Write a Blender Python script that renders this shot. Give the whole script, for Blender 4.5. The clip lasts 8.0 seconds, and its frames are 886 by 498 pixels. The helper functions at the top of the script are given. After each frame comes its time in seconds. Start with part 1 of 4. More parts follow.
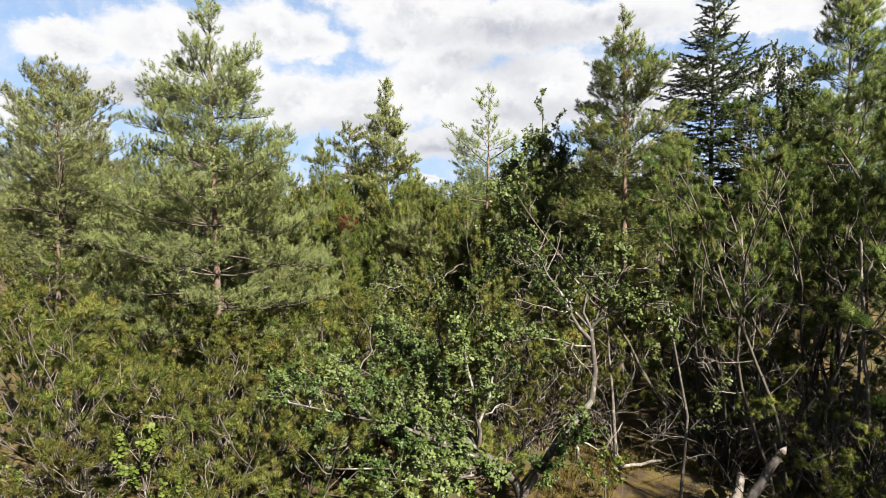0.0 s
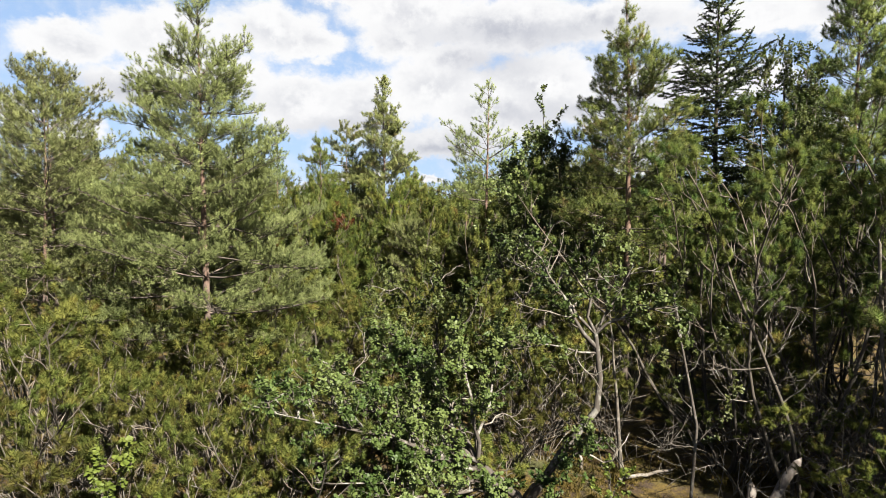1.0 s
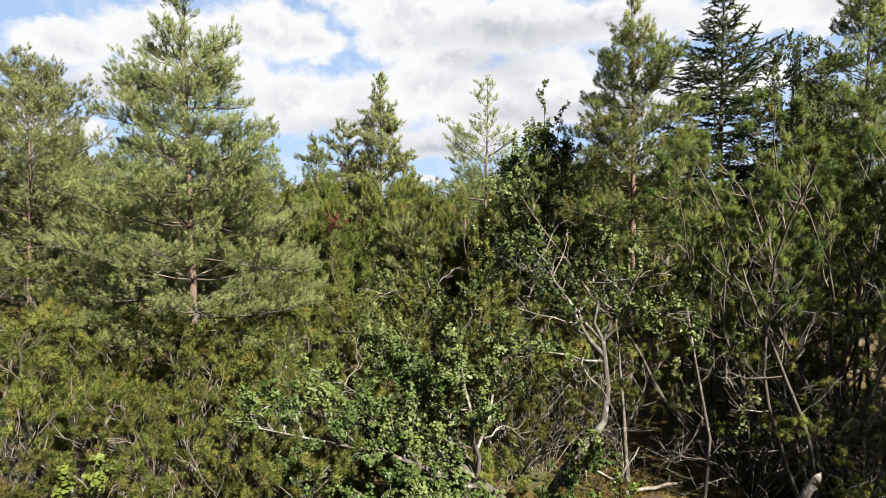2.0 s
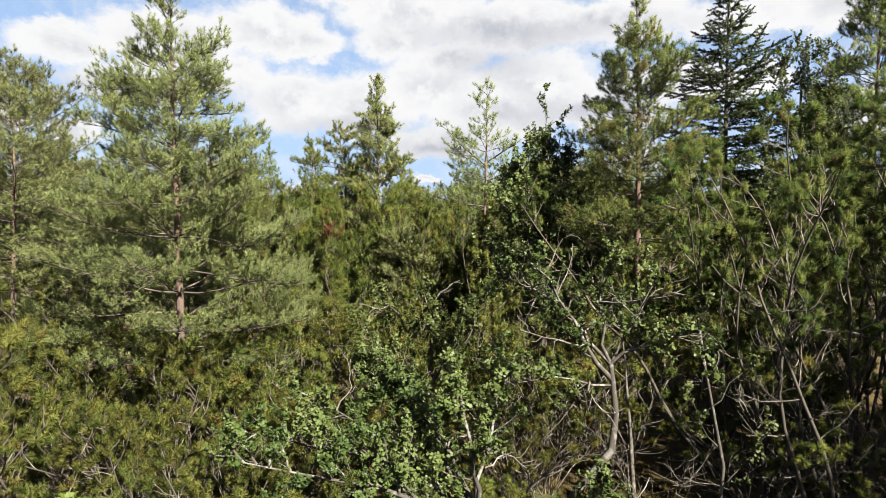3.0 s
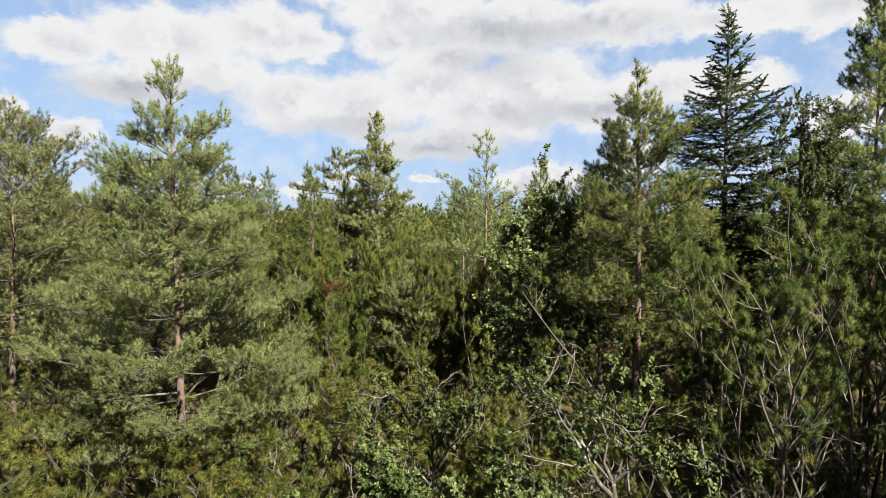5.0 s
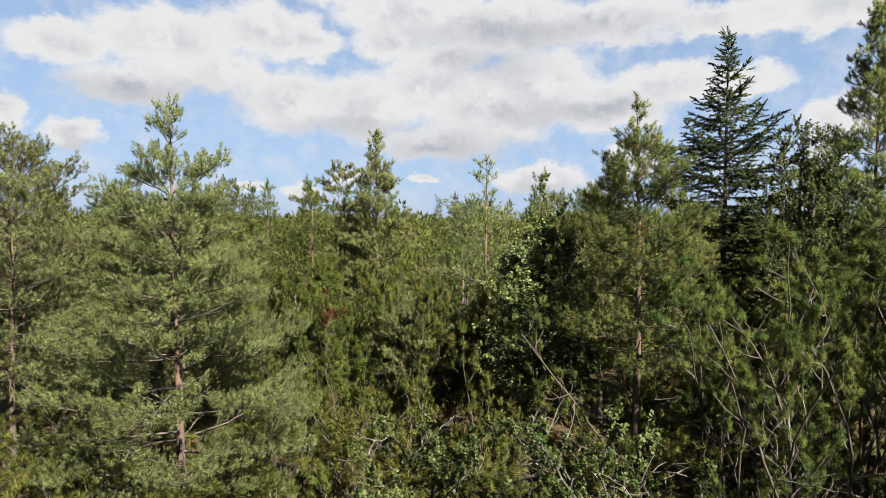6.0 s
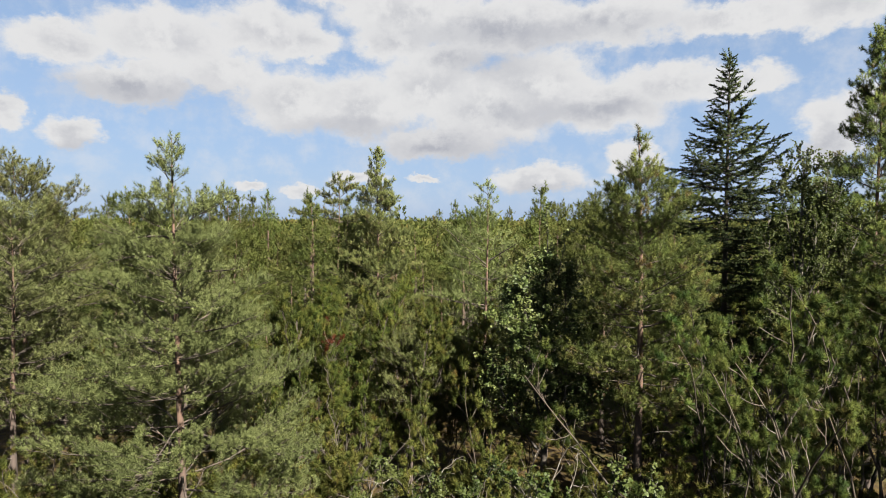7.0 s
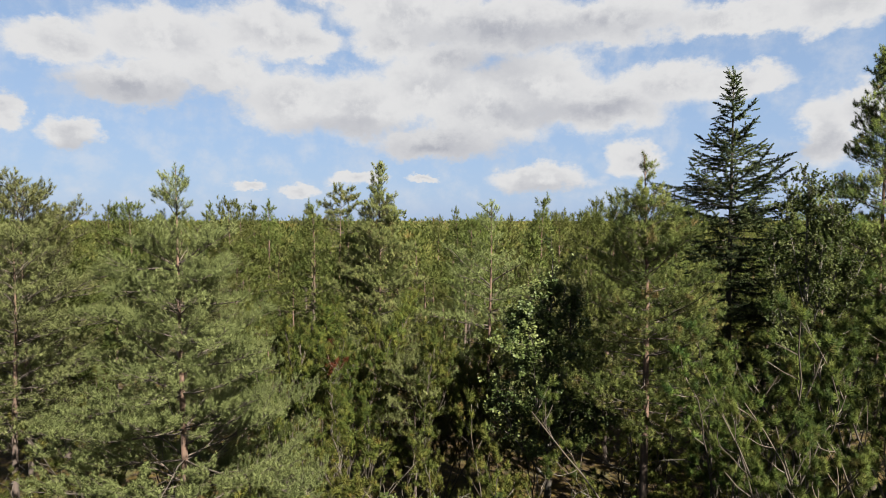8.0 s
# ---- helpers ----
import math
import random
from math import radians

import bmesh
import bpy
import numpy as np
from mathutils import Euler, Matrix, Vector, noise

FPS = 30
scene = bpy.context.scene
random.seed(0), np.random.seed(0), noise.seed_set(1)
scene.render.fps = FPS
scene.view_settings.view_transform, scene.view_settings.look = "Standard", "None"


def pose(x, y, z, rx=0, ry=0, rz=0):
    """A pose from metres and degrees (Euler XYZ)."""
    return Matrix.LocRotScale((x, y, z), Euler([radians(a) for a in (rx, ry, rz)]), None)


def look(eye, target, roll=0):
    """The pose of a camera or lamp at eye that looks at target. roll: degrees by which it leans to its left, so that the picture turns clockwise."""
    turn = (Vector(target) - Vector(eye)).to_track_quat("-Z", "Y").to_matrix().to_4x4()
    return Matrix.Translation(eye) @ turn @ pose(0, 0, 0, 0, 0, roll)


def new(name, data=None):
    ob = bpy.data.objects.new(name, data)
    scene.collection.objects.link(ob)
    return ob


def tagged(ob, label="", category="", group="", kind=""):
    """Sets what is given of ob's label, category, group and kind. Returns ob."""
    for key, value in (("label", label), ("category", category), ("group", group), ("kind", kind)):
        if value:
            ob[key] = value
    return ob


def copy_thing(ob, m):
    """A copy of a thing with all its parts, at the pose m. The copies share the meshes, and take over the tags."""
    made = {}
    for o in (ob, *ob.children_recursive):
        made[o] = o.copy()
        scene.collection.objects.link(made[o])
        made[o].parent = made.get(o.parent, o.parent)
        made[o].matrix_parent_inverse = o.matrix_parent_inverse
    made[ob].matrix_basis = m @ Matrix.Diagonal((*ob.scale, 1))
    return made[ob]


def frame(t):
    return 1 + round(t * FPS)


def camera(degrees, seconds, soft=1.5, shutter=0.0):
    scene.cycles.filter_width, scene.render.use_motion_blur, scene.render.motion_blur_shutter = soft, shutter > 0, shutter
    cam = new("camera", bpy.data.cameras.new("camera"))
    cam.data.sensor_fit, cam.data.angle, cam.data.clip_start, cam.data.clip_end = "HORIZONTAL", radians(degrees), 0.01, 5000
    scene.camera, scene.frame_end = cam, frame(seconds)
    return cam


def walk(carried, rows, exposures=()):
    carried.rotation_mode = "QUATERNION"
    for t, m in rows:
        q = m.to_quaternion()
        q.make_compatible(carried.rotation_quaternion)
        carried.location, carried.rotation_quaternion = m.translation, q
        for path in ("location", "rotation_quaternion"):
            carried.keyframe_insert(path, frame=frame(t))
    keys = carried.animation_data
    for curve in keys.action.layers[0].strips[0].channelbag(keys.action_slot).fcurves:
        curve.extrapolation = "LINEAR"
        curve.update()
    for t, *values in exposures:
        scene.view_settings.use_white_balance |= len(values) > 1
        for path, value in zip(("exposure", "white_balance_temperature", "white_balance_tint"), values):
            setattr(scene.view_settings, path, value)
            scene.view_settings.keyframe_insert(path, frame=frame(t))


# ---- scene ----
# The camera: a drone that glides forward at five metres, then climbs straight up to nine.
cam = camera(73.0, 8.0, soft=0.75)
EYE, TILT = 5.0, -2.865
ROWS = [
    (0.0, 0.0, 0.0, 0.0, 0.38),
    (0.5, 0.022, 0.258, -0.001, 0.34),
    (1.0, 0.028, 0.501, -0.004, 0.29),
    (1.5, 0.036, 0.752, -0.018, 0.23),
    (3.0, 0.054, 1.617, 0.202, 0.02),
    (3.5, 0.044, 1.659, 0.647, -0.03),
    (4.0, 0.026, 1.682, 1.055, -0.08),
    (4.5, 0.008, 1.695, 1.445, -0.12),
    (6.0, 0.0, 1.755, 2.626, -0.17),
    (6.5, -0.01, 1.771, 3.025, -0.19),
    (7.0, -0.05, 1.81, 3.392, -0.21),
    (7.5, -0.125, 1.855, 3.714, -0.24),
    (8.0, -0.18, 1.914, 4.039, -0.26),
]
walk(cam, [(t, pose(x, y, EYE + z, 90 + TILT, 0, yaw)) for t, x, y, z, yaw in ROWS],
     exposures=[(0.0, 3.45), (4.5, 3.33), (8.0, 3.07)])

# ---- world and sun ----
SUN_AZ, SUN_EL = 143.0, 43.0     # degrees clockwise from straight ahead, and above the horizon


class Nodes:
    """Short helper that wires shader nodes."""

    def __init__(self, tree):
        self.tree = tree
        tree.nodes.clear()

    def add(self, kind, inputs=None, op=None, clamp=False, data=None):
        node = self.tree.nodes.new(kind)
        if op:
            node.operation = op
        if clamp:
            node.use_clamp = True
        if data:
            node.data_type = data
        for key, value in (inputs or {}).items():
            if isinstance(value, bpy.types.NodeSocket):
                self.tree.links.new(value, node.inputs[key])
            else:
                node.inputs[key].default_value = value
        return node

    def math(self, op, a, b=0.0, c=0.0, clamp=False):
        return self.add("ShaderNodeMath", {0: a, 1: b, 2: c}, op, clamp).outputs[0]

    def vec(self, op, a, b=(0, 0, 0), c=(0, 0, 0)):
        return self.add("ShaderNodeVectorMath", {0: a, 1: b, 2: c}, op)

    def noise(self, vector, scale, detail=4.0, rough=0.55, out="Fac"):
        return self.add("ShaderNodeTexNoise", {"Vector": vector, "Scale": scale, "Detail": detail, "Roughness": rough}).outputs[out]

    def mix(self, fac, a, b):
        return self.add("ShaderNodeMix", {0: fac, 6: a, 7: b}, data="RGBA").outputs[2]

    def step(self, value, low, high, to_low=0.0, to_high=1.0):
        node = self.add("ShaderNodeMapRange", {0: value, 1: low, 2: high, 3: to_low, 4: to_high})
        node.interpolation_type = "SMOOTHSTEP"
        return node.outputs[0]


# Clouds by azimuth and elevation in degrees: centre, half width, half height.
CLOUDS = [(-16.2, 16.5, 6.0, 2.6), (-24.2, 15.1, 6.7, 2.7), (-31.7, 13.9, 4.3, 1.7), (-26.9, 11.4, 5.6, 2.0), (-19.7, 12.7, 4.8, 2.0), (-13.8, 10.7, 5.3, 2.9), (-7.7, 10.4, 5.8, 3.2), (-1.3, 12.2, 5.7, 3.5), (4.1, 10.2, 7.0, 4.0), (-0.8, 7.1, 5.9, 1.7), (9.3, 12.3, 6.3, 3.5), (15.5, 10.1, 6.5, 2.5), (20.7, 11.7, 5.2, 2.1), (26.1, 11.7, 4.8, 1.5), (5.1, 17.6, 10.7, 3.0), (15.4, 17.3, 8.5, 2.3), (25.6, 16.6, 7.0, 1.6), (33.2, 16.3, 4.5, 2.0), (-3.5, 18.6, 7.0, 2.6), (-7.5, 20.3, 5.0, 1.6), (-4.0, 16.2, 4.5, 2.2), (0.5, 14.6, 4.0, 1.8), (-13.0, 15.7, 4.2, 1.9)]
LOW_CLOUDS = [(32.7, 6.9, 2.3, 3.2), (35.0, 8.6, 2.2, 2.2), (-31.5, 7.0, 2.4, 1.5), (-35.4, 8.6, 1.6, 1.5), (9.4, 3.7, 5.5, 1.4), (18.0, 5.4, 2.8, 1.7), (-7.7, 3.8, 2.8, 0.8), (-12.9, 2.7, 1.8, 0.7), (-17.7, 3.2, 1.8, 0.6), (-1.8, 3.9, 1.9, 0.5)]
GREY = [(-26.5, 10.5, 8.2, 1.4), (0.9, 6.6, 7.6, 1.6), (4.6, 14.2, 4.8, 1.6), (11.4, 9.8, 7.8, 1.2), (8.2, 16.7, 11.6, 1.3), (-8.7, 8.6, 6.3, 1.0), (31.6, 5.6, 2.3, 1.1), (9.4, 2.7, 4.2, 0.6), (-31.5, 5.9, 2.0, 0.6)]

world = bpy.data.worlds.new("sky")
scene.world = world
world.use_nodes = True
W = Nodes(world.node_tree)
way = W.add("ShaderNodeTexCoord").outputs["Generated"]
xyz = W.add("ShaderNodeSeparateXYZ", {0: way})
azimuth = W.math("MULTIPLY", W.math("ARCTAN2", xyz.outputs[0], xyz.outputs[1]), 57.2958)
elevation = W.math("MULTIPLY", W.math("ARCSINE", xyz.outputs[2]), 57.2958)
spot = W.add("ShaderNodeCombineXYZ", {0: azimuth, 1: elevation, 2: 0.0}).outputs[0]
billow = W.vec("SUBTRACT", W.noise(W.vec("MULTIPLY", spot, (1, 1.4, 1)).outputs[0], 0.30, 7, 0.66, "Color"), (0.5, 0.5, 0.5)).outputs[0]
place = W.vec("MULTIPLY_ADD", billow, (4.6, 3.6, 0), spot).outputs[0]


def blobs(vector, table):
    total = None
    for x, y, a, b in table:
        far = W.vec("LENGTH", W.vec("MULTIPLY_ADD", vector, (1 / a, 1 / b, 0), (-x / a, -y / b, 0)).outputs[0]).outputs["Value"]
        near = W.math("SUBTRACT", 1.0, far)
        total = near if total is None else W.math("SMOOTH_MAX", total, near, 0.25)
    return total


# Beyond the part of the sky that is described, fair-weather clouds go on by noise.
wide = W.noise(W.vec("MULTIPLY", way, (2.2, 2.2, 6.0)).outputs[0], 1.3, 7, 0.6)
ahead = W.math("MULTIPLY", W.step(W.math("ABSOLUTE", azimuth), 42, 60), 1.0)
above = W.step(elevation, 22, 34)
outside = W.math("MAXIMUM", ahead, above)
body = blobs(place, CLOUDS + LOW_CLOUDS)
lumps = W.noise(spot, 0.34, 7, 0.62)
fine = W.noise(spot, 1.1, 5, 0.6)
body = W.math("ADD", body, W.math("ADD", W.math("MULTIPLY_ADD", lumps, 0.7, -0.31), W.math("MULTIPLY_ADD", fine, 0.26, -0.13)))
inside_cover = W.step(body, -0.16, 0.36)
veil = W.math("MULTIPLY", W.step(lumps, 0.40, 0.72), 0.4)
inside_cover = W.math("MAXIMUM", inside_cover, veil)
outside_cover = W.step(wide, 0.48, 0.66)
cover = W.mix(outside, inside_cover, outside_cover)
cover = W.math("MULTIPLY", cover, W.step(elevation, -0.5, 2.5))
under = W.step(blobs(place, GREY), -0.7, 0.9)
thick = W.math("MULTIPLY", W.step(body, 0.25, 1.0), W.step(lumps, 0.62, 0.40))
shade = W.math("ADD", W.math("MULTIPLY", under, 0.60), W.math("MULTIPLY", thick, 0.55))
shade = W.math("MULTIPLY", shade, 1.0, clamp=True)
air = W.add("ShaderNodeTexSky")
air.sky_type, air.sun_disc, air.sun_elevation, air.sun_rotation = "NISHITA", False, radians(SUN_EL), radians(SUN_AZ)
air.altitude, air.air_density, air.dust_density, air.ozone_density = 20, 1.0, 0.6, 1.5
sky = air.outputs[0]
blue = W.mix(W.step(elevation, 25, 2, 0.45, 0.8), W.vec("MULTIPLY", sky, (0.13, 0.13, 0.13)).outputs[0], (0.40, 0.56, 0.85, 1))
white = W.mix(shade, (0.82, 0.82, 0.825, 1), (0.48, 0.495, 0.55, 1))
back = W.add("ShaderNodeBackground", {0: W.mix(cover, blue, white), 1: 0.11})
W.add("ShaderNodeOutputWorld", {0: back.outputs[0]})

sun = new("sun", bpy.data.lights.new("sun", "SUN"))
sun.data.energy, sun.data.angle, sun.data.color = 5.0, radians(0.55), (1.0, 0.94, 0.83)
sx, sy = math.sin(radians(SUN_AZ)) * math.cos(radians(SUN_EL)), math.cos(radians(SUN_AZ)) * math.cos(radians(SUN_EL))
sun.matrix_world = look((sx * 60, sy * 60, 60 * math.sin(radians(SUN_EL))), (0, 0, 0))


# ---- materials ----
def material(name):
    m = bpy.data.materials.new(name)
    m.use_nodes = True
    return m, Nodes(m.node_tree)


def leafy(name, dark, mid, light, dry=None, rough=0.7, through_light=0.5, patch=1.6, gloss=0.12):
    """Needles or leaves: clump-wise tints, a tint of its own for each blade, and light that shines through."""
    m, n = material(name)
    where = n.add("ShaderNodeTexCoord").outputs["Object"]
    tone = n.noise(where, patch, 3, 0.6)
    island = n.add("ShaderNodeNewGeometry").outputs["Random Per Island"]
    fac = n.math("ADD", n.step(tone, 0.36, 0.66), n.math("MULTIPLY_ADD", island, 0.14, -0.07), clamp=True)
    ramp = n.mix(n.math("MULTIPLY", fac, 2.0, clamp=True), (*dark, 1), (*mid, 1))
    ramp = n.mix(n.math("MULTIPLY_ADD", fac, 2.0, -1.0, clamp=True), ramp, (*light, 1))
    if dry:
        ramp = n.mix(n.math("MULTIPLY", n.step(n.noise(where, patch * 1.3, 2), 0.56, 0.72), 0.75), ramp, (*dry, 1))
    own = n.add("ShaderNodeObjectInfo").outputs["Random"]
    ramp = n.add("ShaderNodeHueSaturation", {"Hue": n.math("MULTIPLY_ADD", own, 0.034, 0.482), "Saturation": 1.0,
                                             "Value": n.math("MULTIPLY_ADD", own, 0.44, 0.76), "Color": ramp}).outputs[0]
    skin = n.add("ShaderNodeBsdfPrincipled", {"Base Color": ramp, "Roughness": rough, "Specular IOR Level": gloss})
    glow = n.add("ShaderNodeBsdfTranslucent", {"Color": ramp})
    both = n.add("ShaderNodeMixShader", {0: through_light, 1: skin.outputs[0], 2: glow.outputs[0]})
    n.add("ShaderNodeOutputMaterial", {0: both.outputs[0]})
    return m


def bark(name, low, high, change=(99, 100), pale=None, stretch=(9, 9, 2.2), bump=0.6):
    """Bark with ridges; its colour may change up the stem between two heights."""
    m, n = material(name)
    where = n.add("ShaderNodeTexCoord").outputs["Object"]
    long = n.vec("MULTIPLY", where, stretch).outputs[0]
    ridge = n.noise(long, 2.2, 6, 0.65)
    z = n.add("ShaderNodeSeparateXYZ", {0: where}).outputs[2]
    up = n.step(n.math("MULTIPLY_ADD", n.noise(where, 3.0), 1.2, z), change[0] + 0.6, change[1] + 0.6)
    base = n.mix(up, (*low, 1), (*high, 1))
    dark = n.mix(0.6, base, (0.02, 0.017, 0.014, 1))
    colour = n.mix(n.step(ridge, 0.35, 0.62), dark, base)
    if pale:
        colour = n.mix(n.step(n.noise(where, 7.0, 4), 0.5, 0.62), colour, (*pale, 1))
    relief = n.add("ShaderNodeBump", {"Strength": bump, "Distance": 0.02, "Height": ridge})
    skin = n.add("ShaderNodeBsdfPrincipled", {"Base Color": colour, "Roughness": 0.9, "Specular IOR Level": 0.2, "Normal": relief.outputs[0]})
    n.add("ShaderNodeOutputMaterial", {0: skin.outputs[0]})
    return m


def forest_floor():
    m, n = material("forest_floor")
    where = n.add("ShaderNodeTexCoord").outputs["Object"]
    big, small, grain = n.noise(where, 0.45, 4), n.noise(where, 3.0, 6, 0.65), n.noise(where, 28.0, 5, 0.7)
    soil = n.mix(grain, (0.006, 0.004, 0.0025, 1), (0.030, 0.018, 0.009, 1))
    moss = n.mix(grain, (0.016, 0.010, 0.0025, 1), (0.056, 0.038, 0.006, 1))
    heath = n.mix(grain, (0.010, 0.012, 0.004, 1), (0.038, 0.038, 0.010, 1))
    colour = n.mix(n.step(small, 0.42, 0.56), soil, moss)
    colour = n.mix(n.step(big, 0.5, 0.66), colour, heath)
    litter = n.noise(n.vec("MULTIPLY", where, (1, 2.2, 1)).outputs[0], 11.0, 5, 0.7)
    colour = n.mix(n.step(litter, 0.56, 0.64, 0.0, 0.7), colour, (0.010, 0.007, 0.004, 1))
    height = n.math("ADD", small, n.math("MULTIPLY", grain, 0.35))
    relief = n.add("ShaderNodeBump", {"Strength": 1.0, "Distance": 0.14, "Height": height})
    skin = n.add("ShaderNodeBsdfPrincipled", {"Base Color": colour, "Roughness": 0.95, "Specular IOR Level": 0.15, "Normal": relief.outputs[0]})
    n.add("ShaderNodeOutputMaterial", {0: skin.outputs[0]})
    return m


PINE = leafy("pine_needles", (0.0656, 0.0752, 0.0272), (0.0864, 0.0968, 0.0344), (0.1088, 0.1192, 0.0448))
GREY_PINE = leafy("grey_pine_needles", (0.0580, 0.0690, 0.0228), (0.0911, 0.1035, 0.0341), (0.1270, 0.1352, 0.0455), dry=(0.1173, 0.0911, 0.0430))
GREEN_PINE = leafy("green_pine_needles", (0.0270, 0.0395, 0.0096), (0.0500, 0.0666, 0.0163), (0.0880, 0.1019, 0.0269), dry=(0.0800, 0.0520, 0.0192))
DWARF = leafy("mountain_pine_needles", (0.0336, 0.0432, 0.0080), (0.0624, 0.0704, 0.0144), (0.0920, 0.0912, 0.0200), dry=(0.0736, 0.0432, 0.0112), patch=3.2)
DWARF_DARK = leafy("dark_mountain_pine_needles", (0.0168, 0.0288, 0.0064), (0.0384, 0.0528, 0.0096), (0.0680, 0.0800, 0.0192), dry=(0.0512, 0.0376, 0.0104), patch=3.2)
COLUMN = leafy("young_pine_needles", (0.0248, 0.0360, 0.0072), (0.0512, 0.0656, 0.0120), (0.0880, 0.0928, 0.0184), dry=(0.0584, 0.0392, 0.0104), patch=3.2)
SPRUCE = leafy("spruce_needles", (0.0080, 0.0120, 0.0048), (0.0184, 0.0256, 0.0096), (0.0368, 0.0440, 0.0144), through_light=0.3, gloss=0.05)
OAK = leafy("oak_leaves", (0.0135, 0.0216, 0.0048), (0.0256, 0.0341, 0.0086), (0.0378, 0.0461, 0.0134), rough=0.5, patch=1.1, through_light=0.25, gloss=0.1)
FRESHOAK = leafy("fresh_oak_leaves", (0.0272, 0.0409, 0.0070), (0.0422, 0.0581, 0.0098), (0.0578, 0.0726, 0.0154), rough=0.5, patch=1.1, through_light=0.35, gloss=0.1)
DARKOAK = leafy("dark_oak_leaves", (0.0187, 0.0309, 0.0081), (0.0359, 0.0533, 0.0133), (0.0694, 0.0860, 0.0251), rough=0.55, patch=1.1, through_light=0.25, gloss=0.15)
BIRCH = leafy("birch_leaves", (0.0156, 0.0248, 0.0050), (0.0305, 0.0411, 0.0095), (0.0513, 0.0602, 0.0196), rough=0.6, through_light=0.35, gloss=0.1)
GRASS = leafy("grass_blades", (0.0252, 0.0213, 0.0040), (0.0503, 0.0392, 0.0070), (0.0802, 0.0570, 0.0136), dry=(0.0592, 0.0323, 0.0110))
RUST = leafy("dead_needles", (0.0256, 0.0080, 0.0024), (0.0512, 0.0152, 0.0048), (0.0712, 0.0232, 0.0080))
WOODS = leafy("far_foliage", (0.0264, 0.0357, 0.0077), (0.0520, 0.0605, 0.0141), (0.0872, 0.0869, 0.0237), dry=(0.0776, 0.0528, 0.0141), patch=0.16)
PINE_BARK = bark("pine_bark", (0.0368, 0.0272, 0.0224), (0.0616, 0.0368, 0.0256), (2.0, 5.0))
TWIG_BARK = bark("twig_bark", (0.0448, 0.0344, 0.0264), (0.0536, 0.0408, 0.0296), pale=(0.0744, 0.0656, 0.0536))
LOG_BARK = bark("log_bark", (0.050, 0.041, 0.035), (0.058, 0.048, 0.040), pale=(0.072, 0.064, 0.056))
LIMB_BARK = bark("limb_bark", (0.0248, 0.0192, 0.0152), (0.0296, 0.0232, 0.0176), pale=(0.0472, 0.0368, 0.0296))
STEM_BARK = bark("stem_bark", (0.0184, 0.0152, 0.0112), (0.0320, 0.0248, 0.0184), (1.5, 4.0))
DEAD_BARK = bark("dead_wood", (0.0424, 0.0360, 0.0280), (0.0584, 0.0512, 0.0424), pale=(0.0784, 0.0720, 0.0608))
OAK_BARK = bark("oak_bark", (0.0232, 0.0192, 0.0152), (0.0312, 0.0272, 0.0216), pale=(0.0656, 0.0624, 0.0536))
DARK_BARK = bark("spruce_bark", (0.0208, 0.0168, 0.0128), (0.0264, 0.0216, 0.0184))
BIRCH_BARK = bark("birch_bark", (0.1088, 0.1040, 0.0936), (0.0784, 0.0704, 0.0600), (4, 6), stretch=(3, 3, 12))
FLOOR = forest_floor()


# ---- geometry helpers ----
def unit(v):
    return v / (math.sqrt(float(v @ v)) + 1e-9)


def arr(*v):
    return np.array(v, dtype=float)


UP = arr(0, 0, 1)


def mesh_of(name, verts, tris, mat, smooth=False, normals=None):
    me = bpy.data.meshes.new(name)
    verts, tris = np.asarray(verts, dtype=np.float32), np.asarray(tris, dtype=np.int32)
    me.vertices.add(len(verts))
    me.vertices.foreach_set("co", verts.ravel())
    me.loops.add(tris.size)
    me.loops.foreach_set("vertex_index", tris.ravel())
    me.polygons.add(len(tris))
    me.polygons.foreach_set("loop_start", np.arange(0, tris.size, 3, dtype=np.int32))
    me.polygons.foreach_set("use_smooth", np.full(len(tris), smooth or normals is not None))
    me.update(calc_edges=True)
    me.materials.append(mat)
    if normals is not None:
        me.normals_split_custom_set_from_vertices(normals.astype(np.float32))
    return me


def tubes(lines, sides=5):
    """Tapered round stems along the lines: (points, radii). Returns vertices and triangles."""
    V, F, base = [], [], 0
    for pts, rad in lines:
        pts = np.asarray(pts)
        n = len(pts)
        k = sides if rad[0] > 0.012 else 3
        tan = np.gradient(pts, axis=0)
        tan /= np.linalg.norm(tan, axis=1, keepdims=True) + 1e-9
        ref = arr(0.31, 0.95, 0.05) if abs(tan[0, 2]) > 0.6 else UP
        a = np.cross(tan, ref)
        a /= np.linalg.norm(a, axis=1, keepdims=True) + 1e-9
        b = np.cross(tan, a)
        ang = np.arange(k) * 2 * math.pi / k
        ring = a[:, None, :] * np.cos(ang)[None, :, None] + b[:, None, :] * np.sin(ang)[None, :, None]
        V.append((pts[:, None, :] + ring * np.asarray(rad)[:, None, None]).reshape(-1, 3))
        i, j = np.meshgrid(np.arange(n - 1), np.arange(k), indexing="ij")
        p, q = base + i * k + j, base + i * k + (j + 1) % k
        F.append(np.stack([p, q, q + k], -1).reshape(-1, 3))
        F.append(np.stack([p, q + k, p + k], -1).reshape(-1, 3))
        base += n * k
    return np.concatenate(V), np.concatenate(F)


